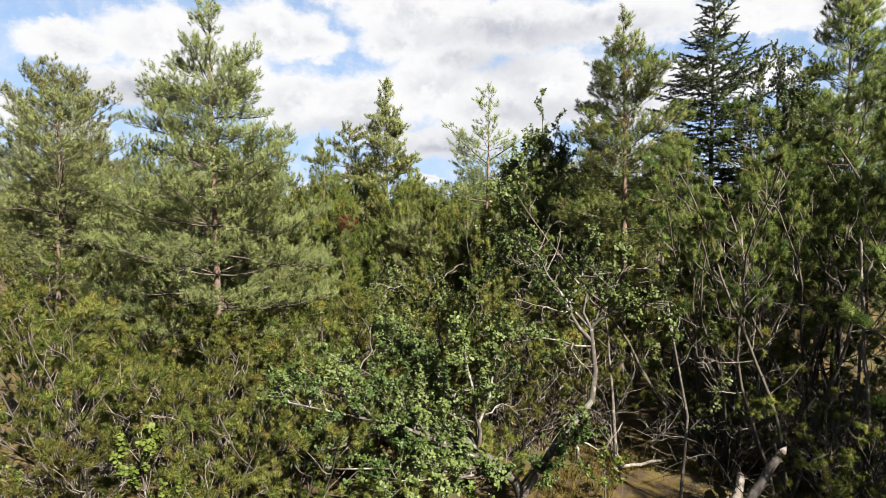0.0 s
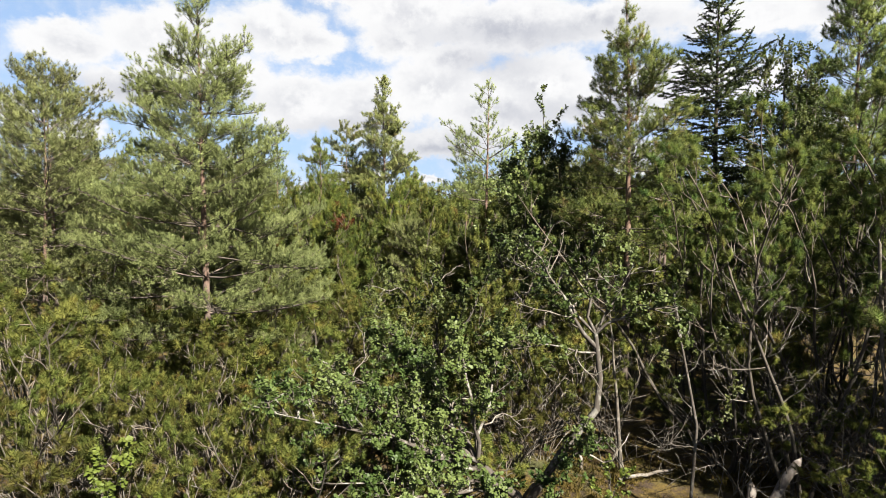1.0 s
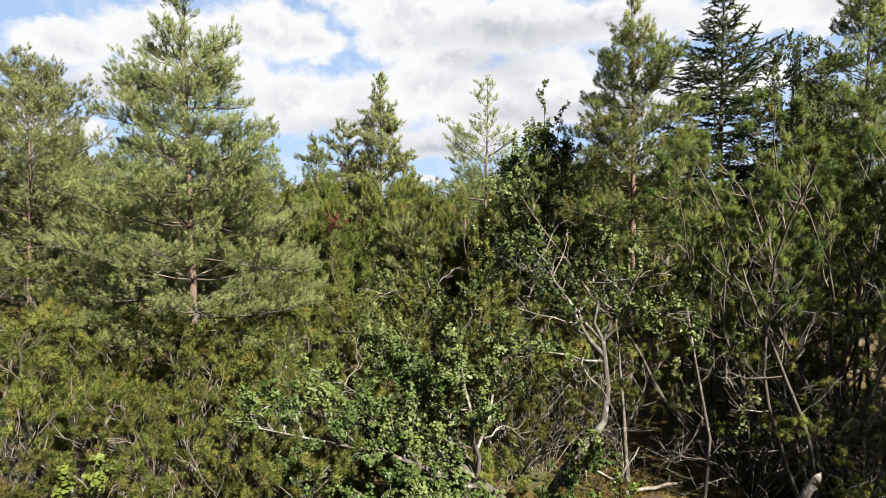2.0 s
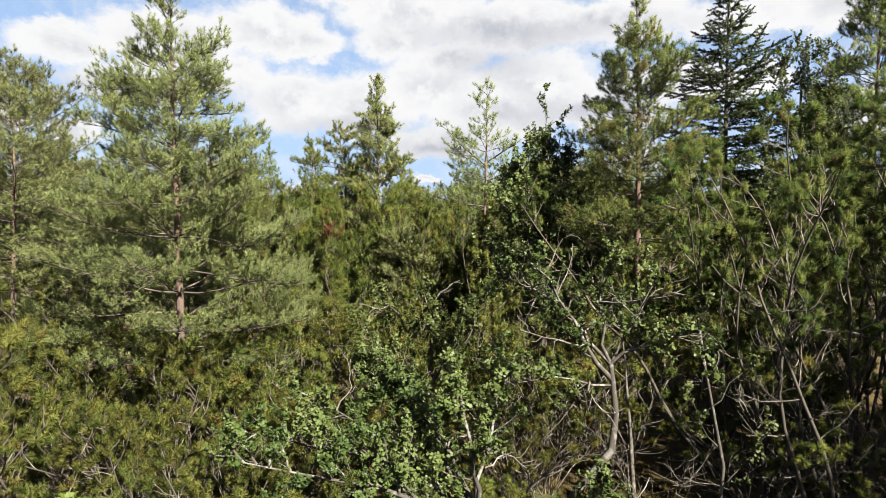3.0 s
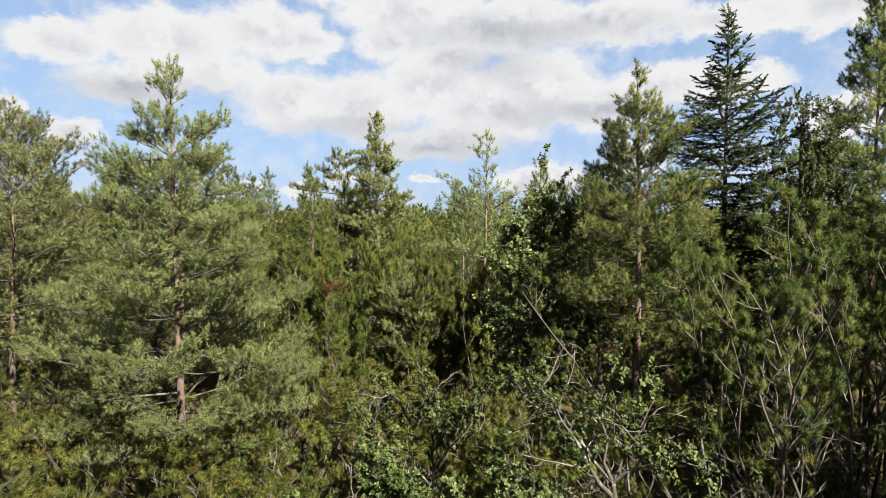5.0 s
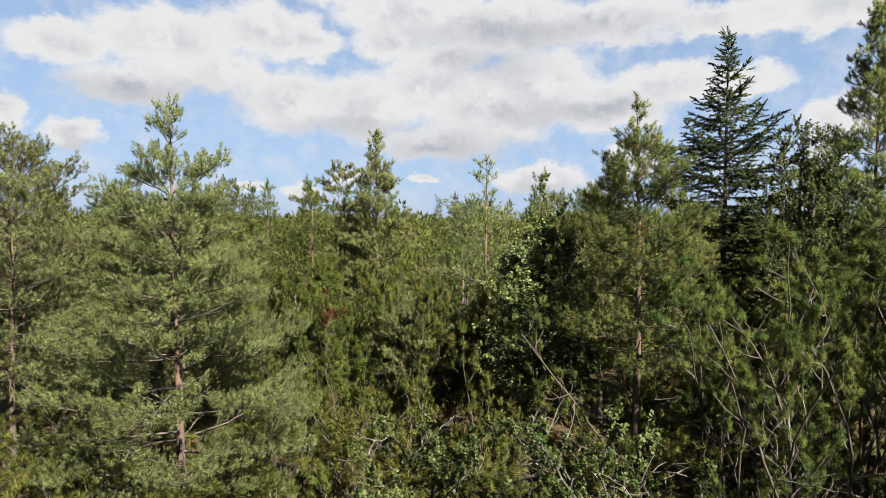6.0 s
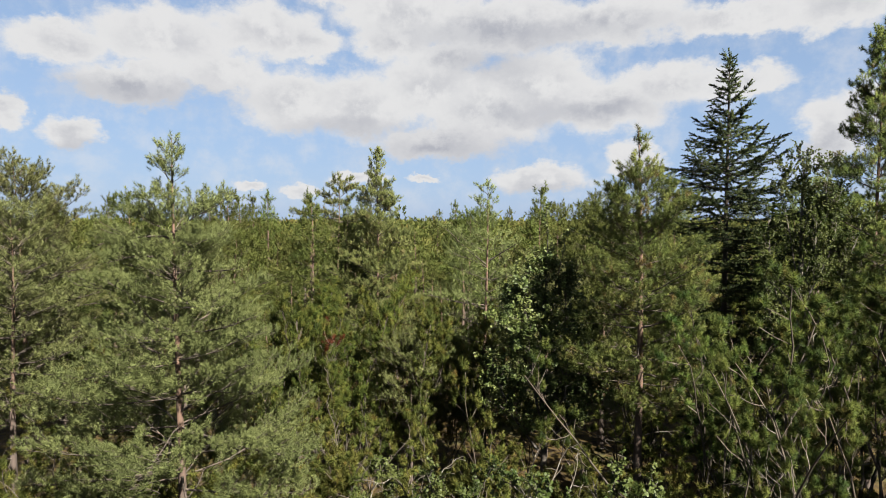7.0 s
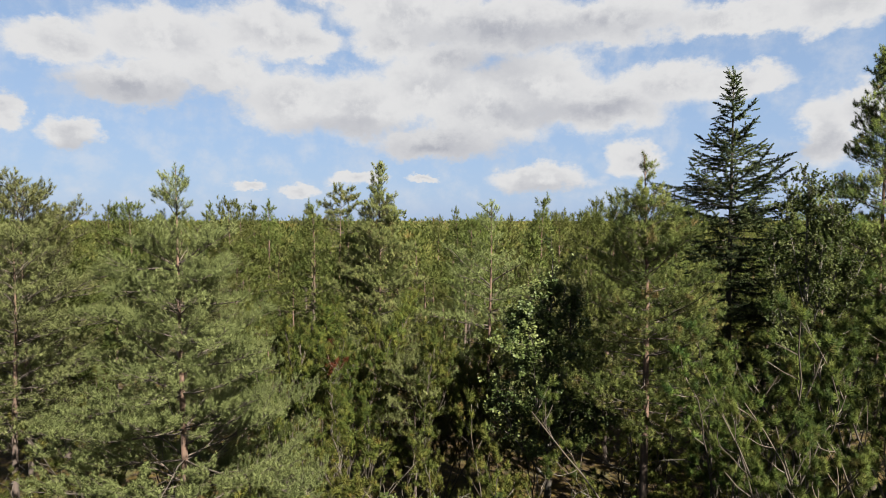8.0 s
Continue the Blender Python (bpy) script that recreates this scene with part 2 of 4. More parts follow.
def curve(rng, start, way, length, n=5, lift=0.0, wob=0.1):
    """A wandering line: lift bends it up (or down), wob makes it crooked."""
    pts, d, step = [np.array(start)], unit(way), length / n
    for _ in range(n):
        d = unit(d + UP * (lift / n) + rng.normal(0, wob, 3))
        pts.append(pts[-1] + d * step)
    return np.array(pts)


def along(pts, s):
    """Point and tangent at the share s of a line."""
    f = min(max(s, 0.0), 0.9999) * (len(pts) - 1)
    i = int(f)
    t = pts[i + 1] - pts[i]
    return pts[i] + t * (f - i), unit(t)


def sideways(rng, tan, spread, up=0.0, side=None):
    """A way that leaves the tangent by about spread (0 along it, 1 square to it)."""
    s = np.cross(tan, UP)
    s = unit(s) if s @ s > 0.01 else unit(arr(rng.normal(), rng.normal(), 0))
    if side is None:
        a = rng.uniform(0, 2 * math.pi)
        s = s * math.cos(a) + np.cross(tan, s) * math.sin(a)
    else:
        s = s * side
    return unit(tan * (1 - spread) + s * spread + UP * up)


def brush(rng, count, stem, needle, width, splay=0.8):
    """A shoot along +z with count needles round it."""
    V, F = [], []
    for i in range(count):
        a, h = i * 2.39996 + rng.uniform(-0.3, 0.3), (i + 0.5) / count
        out = arr(math.cos(a), math.sin(a), 0)
        tilt = splay * (1.15 - 0.8 * h)
        d = out * math.sin(tilt) + UP * math.cos(tilt)
        foot = UP * (h * stem)
        w = np.cross(d, arr(rng.normal(), rng.normal(), rng.normal()))
        w = unit(w) * width / 2
        tip = foot + d * needle * rng.uniform(0.8, 1.15)
        k = len(V)
        V += [foot - w, foot + w, (foot + tip) / 2 + w, tip]
        F += [(k, k + 1, k + 2), (k, k + 2, k + 3)]
    return np.array(V), np.array(F)


def brush_thin(rng, count, stem, needle, width, splay=0.8):
    """As brush, with one triangle a needle, for trees farther off."""
    V, F = brush(rng, count, stem, needle, width, splay)
    V = V.reshape(-1, 4, 3)[:, [0, 1, 3]].reshape(-1, 3)
    return V, np.arange(len(V)).reshape(-1, 3)


def leaf(length, width, lobes=True):
    """One leaf along +z, folded on its midrib; lobed like an oak's or plain."""
    hs = [0.0, 0.28, 0.45, 0.72, 1.0] if lobes else [0.0, 0.3, 0.6, 1.0]
    ws = [0.08, 0.78, 0.50, 1.0, 0.25] if lobes else [0.05, 0.95, 0.75, 0.05]
    V, F = [], []
    for h, w in zip(hs, ws):
        bend = -0.22 * length * h * h
        V += [arr(-w * width / 2, bend, h * length), arr(w * width / 2, bend + 0.12 * w * width, h * length)]
    for i in range(len(hs) - 1):
        a = i * 2
        F += [(a, a + 1, a + 3), (a, a + 3, a + 2)]
    return np.array(V), np.array(F)


def leaf_cluster(rng, count, length, width, lobes=True):
    """A spray of leaves round a twig's end, along +z."""
    V, F, base = [], [], 0
    lv, lf = leaf(length, width, lobes)
    for i in range(count):
        a, tilt = i * 2.4 + rng.uniform(-0.4, 0.4), rng.uniform(0.3, 1.9)
        m = Matrix.Rotation(a, 3, "Z") @ Matrix.Rotation(tilt, 3, "X") @ Matrix.Rotation(rng.uniform(-0.8, 0.8), 3, "Z")
        s = rng.uniform(0.65, 1.1)
        V.append((lv * s) @ np.array(m).T + UP * (rng.uniform(-0.9, 0.4) * length))
        F.append(lf + base)
        base += len(lv)
    return np.concatenate(V), np.concatenate(F)


def scatter(rng, kinds, shoots, rounded=True):
    """Sets one of the templates at each shoot: rows of place (3), way (3), size. Rounded: a tuft takes light as a soft ball of needles."""
    S = np.array(shoots)
    V, F, N, base = [], [], [], 0
    pick = rng.integers(0, len(kinds), len(S))
    for k, (tv, tf) in enumerate(kinds):
        s = S[pick == k]
        if not len(s):
            continue
        w = s[:, 3:6] / (np.linalg.norm(s[:, 3:6], axis=1, keepdims=True) + 1e-9)
        r = rng.normal(size=w.shape)
        a = np.cross(w, r)
        a /= np.linalg.norm(a, axis=1, keepdims=True) + 1e-9
        b = np.cross(w, a)
        M = np.stack([a, b, w], 1) * s[:, 6][:, None, None]
        V.append((np.einsum("vk,nkc->nvc", tv, M) + s[:, None, 0:3]).reshape(-1, 3))
        if rounded:
            out = tv - (0, 0, tv[:, 2].max() * 0.25)
            out = out / (np.linalg.norm(out, axis=1, keepdims=True) + 1e-9)
            M = M / (s[:, 6][:, None, None] + 1e-9)
            nn = (np.einsum("vk,nkc->nvc", out, M) * 0.28 + w[:, None, :] * 0.28 + UP * 0.6).reshape(-1, 3)
            N.append(nn / (np.linalg.norm(nn, axis=1, keepdims=True) + 1e-9))
        F.append((tf[None] + (base + np.arange(len(s)) * len(tv))[:, None, None]).reshape(-1, 3))
        base += len(s) * len(tv)
    return np.concatenate(V), np.concatenate(F), (np.concatenate(N) if rounded else None)


def part(name, geometry, mat, parent, label="", smooth=False):
    ob = new(name, mesh_of(name, geometry[0], geometry[1], mat, smooth, geometry[2] if len(geometry) > 2 else None))
    ob.parent = parent
    return tagged(ob, label)


# ---- trees ----
rng0 = np.random.default_rng(11)
FINE_BRUSH = [brush_thin(rng0, 32, 0.090, 0.060, 0.0074, 1.25) for _ in range(6)]
LONG_BRUSH = [brush_thin(rng0, 58, 0.080, 0.062, 0.0056, 1.45) for _ in range(6)]
MID_BRUSH = [brush_thin(rng0, 30, 0.10, 0.078, 0.0105, 1.4) for _ in range(6)]
YOUNG_BRUSH = [brush_thin(rng0, 28, 0.13, 0.070, 0.011, 1.3) for _ in range(6)]
THIN_BRUSH = [brush_thin(rng0, 24, 0.12, 0.088, 0.0132, 1.3) for _ in range(5)]
WIDE_BRUSH = [brush_thin(rng0, 15, 0.24, 0.19, 0.040, 1.3) for _ in range(5)]
BULK_BRUSH = [brush_thin(rng0, 18, 0.17, 0.13, 0.024, 1.3) for _ in range(5)]
SPRUCE_BRUSH = [brush_thin(rng0, 20, 0.24, 0.080, 0.038, 1.1) for _ in range(4)]
FAR_BRUSH = [brush_thin(rng0, 6, 0.40, 0.34, 0.17, 1.0) for _ in range(4)]
OAK_SPRAY = [leaf_cluster(rng0, 9, 0.068, 0.046) for _ in range(6)]
DARK_OAK_SPRAY = [leaf_cluster(rng0, 9, 0.092, 0.062) for _ in range(6)]
BIRCH_SPRAY = [leaf_cluster(rng0, 7, 0.06, 0.05, False) for _ in range(5)]


def tree(name, place, trunk, limbs, shoots, kinds, wood, twig, green, label, category, rng, crown="crown", dead=(), joined=False, rounded=True):
    """Assembles a tree: an empty at its foot, its trunk, each limb with its twigs, and the crown of needles or leaves."""
    ob = new(name)
    part("trunk", tubes(trunk, 9 if len(trunk) == 1 else 6), wood, ob, smooth=True)
    if joined:
        tagged(part("branchwork", tubes([(lines[0][0][::3], lines[0][1][::3]) for lines in limbs], 3), twig, ob), kind="stuff")
    for lines in () if joined else limbs:
        part("limb", tubes(lines, 4), twig, ob, smooth=True)
    for lines in dead:
        part("dead_limb", tubes(lines, 4), DEAD_BARK, ob, "bare grey dead limb", smooth=True)
    if len(shoots):
        part(crown, scatter(rng, kinds, shoots, rounded), green, ob)
    ob.matrix_basis = place
    return tagged(ob, label, category)


def conifer_limb(rng, start, way, length, radius, lift, shoots, gap=0.16, twig=0.13, size=1.0, bare=0.3, side_share=0.45, wob=0.09, upright=0.45, bony=True, thick=1):
    """One limb with side branches and twigs; adds its shoots to the list and returns its lines."""
    pts = curve(rng, start, way, length, 7, lift, wob)
    lines = [(pts, np.linspace(radius, radius * 0.25, len(pts)))]
    s, side = bare + rng.uniform(0, 0.1), 1
    while s < 1.0:
        p, t = along(pts, s)
        side = -side
        ln = ((1 - s) * length * side_share + 0.22) * rng.uniform(0.6, 1.2)
        b = curve(rng, p, sideways(rng, t, rng.uniform(0.4, 0.62), rng.uniform(-0.05, 0.25), side), ln, 3, 0.25, wob)
        lines.append((b, np.linspace(max(radius * 0.35, 0.006), 0.004, len(b))))
        q = 0.30
        while q < 1.0:
            p2, t2 = along(b, q)
            d = sideways(rng, t2, rng.uniform(0.3, 0.6), upright * rng.uniform(0.3, 1.2))
            tl = twig * rng.uniform(0.6, 1.3)
            e = p2 + d * tl
            if bony and rng.random() < 0.25:
                lines.append(((p2, e), (0.005, 0.003)))
            shoots.append((*e, *(d + UP * upright * 0.6), size * rng.uniform(0.8, 1.2)))
            for _ in range(thick):
                shoots.append((*(p2 + d * tl * 0.4 + rng.normal(0, 0.05, 3)), *(d + UP * 0.3 + rng.normal(0, 0.3, 3)), size * rng.uniform(0.75, 1.1)))
            q += twig / ln * rng.uniform(0.6, 1.1)
        e, t2 = along(b, 1.0)
        shoots.append((*e, *(t2 + UP * upright), size * 1.1))
        s += gap / length * rng.uniform(0.7, 1.3)
    e, t = along(pts, 1.0)
    shoots.append((*e, *(t + UP * upright), size * 1.2))
    return lines


def bunch(rng, at, way, count, shoots, size, reach=0.10):
    """Shoots that part from a twig's end, together a round brush of needles."""
    for _ in range(count):
        d = unit(way + UP * 0.35 + rng.normal(0, 0.42, 3))
        shoots.append((*(at + d * rng.uniform(0.0, reach)), *d, size * rng.uniform(0.85, 1.2)))


def tufted_limb(rng, start, way, length, shoots, size, lift=0.7, clump=0.4, fill=5):
    """A bare crooked limb that bends up; it and its side twigs end in bunches of tufts."""
    pts = curve(rng, start, way, length, 6, lift, 0.16)
    lines = [(pts, np.linspace(0.009, 0.005, len(pts)))]
    for s in np.linspace(clump, 0.85, 2 if length < 0.8 else 3):
        p, t = along(pts, s + rng.uniform(-0.08, 0.08))
        b = curve(rng, p, sideways(rng, t, rng.uniform(0.35, 0.6), 0.2), rng.uniform(0.14, 0.32), 3, 0.6, 0.12)
        lines.append((b, np.linspace(0.007, 0.005, 4)))
        bunch(rng, b[-1], unit(b[-1] - b[-2]), fill - 1, shoots, size)
    bunch(rng, pts[-1], unit(pts[-1] - pts[-2]), fill, shoots, size)
    return lines


def profile(table, u):
    return float(np.interp(u, [a for a, _ in table], [b for _, b in table]))


def pine(name, seed, height, base, radius, table, trunk_r, place, label, green=PINE, kinds=FINE_BRUSH, whorl=0.40, per=6, gap=0.17,
         size=1.0, lean=(0, 0), wob=0.03, dead=4, bark_mat=PINE_BARK, up0=0, up1=48, twig=0.14, skip=0.10, joined=False, jitter=0.08, spare=0.65, side_share=0.5, extra=(), thick=1, leader=2.0, low_bare=0.0):
    """A Scots pine: a trunk that reddens upwards, whorls of limbs that follow the outline in table, dead stubs below."""
    rng = np.random.default_rng(seed)
    stem = [arr(0, 0, -0.2)]
    bend = rng.normal(0, 1, 2)
    for i in range(1, 15):
        h = i / 14
        stem.append(arr(lean[0] * h + wob * math.sin(3 * h + bend[0]) * h * 4, lean[1] * h + wob * math.sin(4 * h + bend[1]) * h * 4, height * h))
    stem = np.array(stem)
    trunk = [(stem, trunk_r * (1 - np.linspace(0, 1, 15) ** 1.2 * 0.94))]
    limbs, shoots = [], []
    z, turn = base, rng.uniform(0, 6.28)
    while z < height - 0.12:
        u = (z - base) / (height - base)
        for k in range(3 if u > leader else per if u < 0.85 else max(3, per - 1)):
            if rng.random() < skip:
                continue
            a = turn + k * 2 * math.pi / per + rng.uniform(-0.4, 0.4)
            ln = max(0.14, radius * profile(table, u) * rng.uniform(spare, 1.12))
            el = radians(up0 + (up1 - up0) * u ** 1.5 + rng.uniform(-9, 9) + (18 if u > leader else 0))
            p, _ = along(stem, (z + rng.uniform(-jitter, jitter)) / height)
            way = arr(math.cos(a) * math.cos(el), math.sin(a) * math.cos(el), math.sin(el))
            limbs.append(conifer_limb(rng, p, way, ln, min(0.007 + ln * 0.005, trunk_r * 0.5), 0.16, shoots, gap, twig, size, bare=(0.22 if u < low_bare else 0.14) if ln > 1 else 0.06, side_share=side_share, thick=thick))
        turn += 0.9
        z += whorl * rng.uniform(0.75, 1.25) * (1.0 - 0.35 * u) * (1.25 if u > leader else 1.0)
    for zz, a, el, ln in extra:
        p, _ = along(stem, zz / height)
        a, el = radians(a), radians(el)
        limbs.append(conifer_limb(rng, p, arr(math.cos(a) * math.cos(el), math.sin(a) * math.cos(el), math.sin(el)), ln, 0.028, 0.1, shoots, gap, twig, size, bare=0.3, side_share=side_share, thick=thick))
    top, t = along(stem, 1.0)
    for q in (0.0, 0.08, 0.16, 0.24):
        shoots.append((*(top - UP * q), *(UP + rng.normal(0, 0.25, 3)), size * 1.2))
    gone = []
    for _ in range(dead):
        zz = base * rng.uniform(0.45, 1.0)
        p, _ = along(stem, zz / height)
        a = rng.uniform(0, 6.28)
        pts = curve(rng, p, arr(math.cos(a), math.sin(a), 0.15), rng.uniform(0.4, 1.4), 5, 0.1, 0.18)
        lines = [(pts, np.linspace(0.013, 0.005, 6))]
        for s in (0.4, 0.6, 0.8):
            p2, t2 = along(pts, s)
            lines.append((curve(rng, p2, sideways(rng, t2, 0.5, 0.2), rng.uniform(0.15, 0.45), 3, 0.1, 0.15), np.linspace(0.008, 0.003, 4)))
        gone.append(lines)
    return tree(name, place, trunk, limbs, shoots, kinds, bark_mat, LIMB_BARK, green, label, "pine tree", rng, dead=gone, joined=joined)


def bush_pine(name, seed, height, spread, stems, place, label, green=DWARF, kinds=LONG_BRUSH, bare=0.4, tuft=1.0, dead=14, stem_r=0.035, lift=0.9,
              category="mountain pine", column=False, every=0.26, joined=False, clump=0.4, fill=5):
    """A many-stemmed mountain pine: bare grey stems that bend up, brush-like tufts at the ends, dead twigs inside."""
    rng = np.random.default_rng(seed)
    limbs, shoots, trunk, gone = [], [], [], []
    for i in range(stems):
        a = i * 2 * math.pi / stems + rng.uniform(-0.5, 0.5)
        out = spread * rng.uniform(0.35, 1.0)
        h = height * rng.uniform(0.72, 1.0) if i else height
        if i == 0:
            out *= 0.2
        way = arr(math.cos(a) * out, math.sin(a) * out, h * 0.55)
        ln = math.sqrt(out * out + h * h) * 1.02
        pts = curve(rng, arr(math.cos(a) * 0.12, math.sin(a) * 0.12, -0.1), way, ln, 12, lift, 0.15)
        trunk.append((pts, np.linspace(stem_r * (0.7 + 0.3 * h / height), 0.008, len(pts))))
        s = bare + rng.uniform(-0.1, 0.1)
        while s < 1.0:
            p, t = along(pts, s)
            bl = (0.42 + (1 - s) * 0.5 * spread) * rng.uniform(0.6, 1.2)
            w = sideways(rng, t, rng.uniform(0.45, 0.7), 0.12)
            if column:
                w, bl = sideways(rng, t, rng.uniform(0.3, 0.5), 0.2), bl * 0.8
            limbs.append(tufted_limb(rng, p, w, bl, shoots, tuft, 1.0 if column else 0.7, clump, fill))
            s += rng.uniform(0.8, 1.2) * every / ln * (1.0 if not column else 0.8)
        e, t = along(pts, 1.0)
        bunch(rng, e, t, fill, shoots, tuft)
    for _ in range(dead):
        pts, _r = trunk[rng.integers(0, len(trunk))]
        p, t = along(pts, rng.uniform(0.12, bare + 0.25))
        b = curve(rng, p, sideways(rng, t, 0.75, 0.0), rng.uniform(0.35, 0.9), 5, 0.5, 0.2)
        lines = [(b, np.linspace(0.011, 0.004, 6))]
        for s in (0.3, 0.5, 0.7, 0.85):
            p2, t2 = along(b, s)
            lines.append((curve(rng, p2, sideways(rng, t2, 0.5, 0.1), rng.uniform(0.15, 0.4), 4, 0.5, 0.2), np.linspace(0.006, 0.0025, 5)))
        gone.append(lines)
    return tree(name, place, trunk, limbs, shoots, kinds, STEM_BARK, TWIG_BARK, green, label, category, rng, dead=() if joined else gone, joined=joined)


def spruce(name, seed, height, radius, place, label):
    rng = np.random.default_rng(seed)
    stem = np.array([arr(0, 0, height * i / 12 - 0.1) for i in range(13)])
    trunk = [(stem, np.linspace(0.16, 0.012, 13))]
    limbs, shoots = [], []
    z, turn = 1.2, 0.0
    while z < height - 0.15:
        u = z / height
        for k in range(5):
            a = turn + k * 1.2566 + rng.uniform(-0.3, 0.3)
            d = height - z
            ln = min(radius, 0.12 + d * (0.30 + 0.08 * d)) * rng.uniform(0.42, 1.0)
            el = radians(-6 + 34 * u ** 3 + rng.uniform(-11, 11))
            way = arr(math.cos(a) * math.cos(el), math.sin(a) * math.cos(el), math.sin(el))
            pts = curve(rng, arr(0, 0, z + rng.uniform(-0.12, 0.12)), way, ln, 8, 0.45, 0.04)
            lines = [(pts, np.linspace(0.008 + 0.008 * ln, 0.004, 9))]
            s, side = 0.10, 1
            while s < 1.0:
                p, t = along(pts, s)
                shoots.append((*p, *(t + rng.normal(0, 0.1, 3)), 1.1))
                side = -side
                bl = ((1 - s) * ln * 0.34 + 0.14) * rng.uniform(0.6, 1.15)
                b = curve(rng, p, sideways(rng, t, 0.5, -0.12, side), bl, 3, -0.1, 0.06)
                lines.append((b[::3], (0.006, 0.003)))
                q = 0.05
                while q < 1.0:
                    p2, t2 = along(b, q)
                    shoots.append((*p2, *(t2 + rng.normal(0, 0.15, 3)), rng.uniform(0.8, 1.1)))
                    if rng.random() < 0.45:
                        shoots.append((*p2, *sideways(rng, t2, 0.55, -0.1), rng.uniform(0.6, 0.95)))
                    q += 0.21 / bl
                s += 0.18 / ln
            limbs.append(lines)
        turn += 0.75
        z += rng.uniform(0.28, 0.48)
    for q in (0, 0.12, 0.25, 0.4):
        shoots.append((0, 0, height - 0.1 - q, *(UP + rng.normal(0, 0.2, 3)), 1.1))
    return tree(name, place, trunk, limbs, shoots, SPRUCE_BRUSH, DARK_BARK, DARK_BARK, SPRUCE, label, "spruce tree", rng)


def broad_limb(rng, pts, radius, sprays, level, spacing, reach, size, wob=0.22):
    """Crooked side branches off a line, two levels deep, with leaf sprays at their ends."""
    lines = [(pts, np.linspace(radius, radius * 0.14, len(pts)))]
    total = float(np.linalg.norm(np.diff(pts, axis=0), axis=1).sum())
    s = 0.22 if level else 0.12
    while s < 1.0:
        p, t = along(pts, s)
        ln = reach * rng.uniform(0.5, 1.15) * (1.1 - 0.5 * s)
        b = curve(rng, p, sideways(rng, t, rng.uniform(0.4, 0.7), 0.22), ln, 5, 0.35, wob)
        if level > 0:
            lines += broad_limb(rng, b, max(radius * 0.4, 0.006), sprays, level - 1, spacing * 0.6, reach * 0.55, size, wob)
        else:
            lines.append((b, np.linspace(max(radius * 0.4, 0.005), 0.003, 6)))
            for q in (0.3, 0.65, 1.0):
                p2, t2 = along(b, q)
                sprays.append((*p2, *(t2 + UP * 0.5 + rng.normal(0, 0.3, 3)), size * rng.uniform(0.75, 1.2)))
        s += spacing / total * rng.uniform(0.7, 1.3)
    e, t = along(pts, 1.0)
    sprays.append((*e, *(t + UP * 0.4), size))
    return lines


def broadleaf(name, seed, trunk_pts, trunk_r, limb_list, place, label, category, green, kinds, wood, level=1, spacing=0.3, reach=0.8, size=1.0, thin=1.0, dead=0, leaders=()):
    """A tree from a few main stems and limbs; the twigs and leaves grow on them."""
    rng = np.random.default_rng(seed)
    trunk = [(np.array(trunk_pts, dtype=float), np.linspace(trunk_r, trunk_r * 0.5, len(trunk_pts)))]
    limbs, sprays, gone = [], [], []
    for pts, r in limb_list:
        pts = np.array(pts, dtype=float)
        full = [pts[0]]
        for a, b in zip(pts[:-1], pts[1:]):
            for q in (0.33, 0.66, 1.0):
                full.append(a + (b - a) * q + rng.normal(0, 0.03, 3) * (q < 1))
        limbs.append(broad_limb(rng, np.array(full), r, sprays, level, spacing, reach, size))
    for pts in leaders:
        limbs.append(broad_limb(rng, np.array(pts, dtype=float), 0.02, sprays, 0, 0.24, 0.42, size * 0.9))
    for _ in range(dead):
        src = np.array(limb_list[rng.integers(0, len(limb_list))][0], dtype=float)
        p, t = along(src, rng.uniform(0.2, 0.9))
        b = curve(rng, p, sideways(rng, t, 0.6, 0.0), rng.uniform(0.5, 1.2), 6, 0.1, 0.3)
        lines = [(b, np.linspace(0.016, 0.005, 7))]
        for s in (0.3, 0.5, 0.7, 0.85):
            p2, t2 = along(b, s)
            lines.append((curve(rng, p2, sideways(rng, t2, 0.55, 0.0), rng.uniform(0.2, 0.5), 5, 0.1, 0.3), np.linspace(0.009, 0.003, 6)))
        gone.append(lines)
    if thin < 1.0:
        sprays = [x for x in sprays if rng.random() < thin]
    return tree(name, place, trunk, limbs, sprays, kinds, wood, wood, green, label, category, rng, dead=gone, rounded=False)


# ---- ground ----
def ground_height(x, y):
    return 0.10 * noise.noise(Vector((x * 0.35, y * 0.35, 0))) + 0.05 * noise.noise(Vector((x * 1.3, y * 1.3, 3)))


def build_ground():
    bm = bmesh.new()
    xs = [-3000, -900, -300, -120, -60] + [-30 + i * 0.5 for i in range(121)] + [60, 120, 300, 900, 3000]
    ys = [-3000, -300, -60, -20] + [-5 + i * 0.5 for i in range(91)] + [60, 120, 300, 900, 3000]
    rows = [[bm.verts.new((x, y, ground_height(x, y) if abs(x) < 40 and -10 < y < 50 else 0.0)) for x in xs] for y in ys]
    for a, b in zip(rows[:-1], rows[1:]):
        for i in range(len(xs) - 1):
            bm.faces.new((a[i], a[i + 1], b[i + 1], b[i]))
    me = bpy.data.meshes.new("ground")
    bm.to_mesh(me)
    bm.free()
    for p in me.polygons:
        p.use_smooth = True
    me.materials.append(FLOOR)
    tagged(new("ground", me), "mossy forest floor with brown litter and yellow moss", "ground", kind="structure")


build_ground()

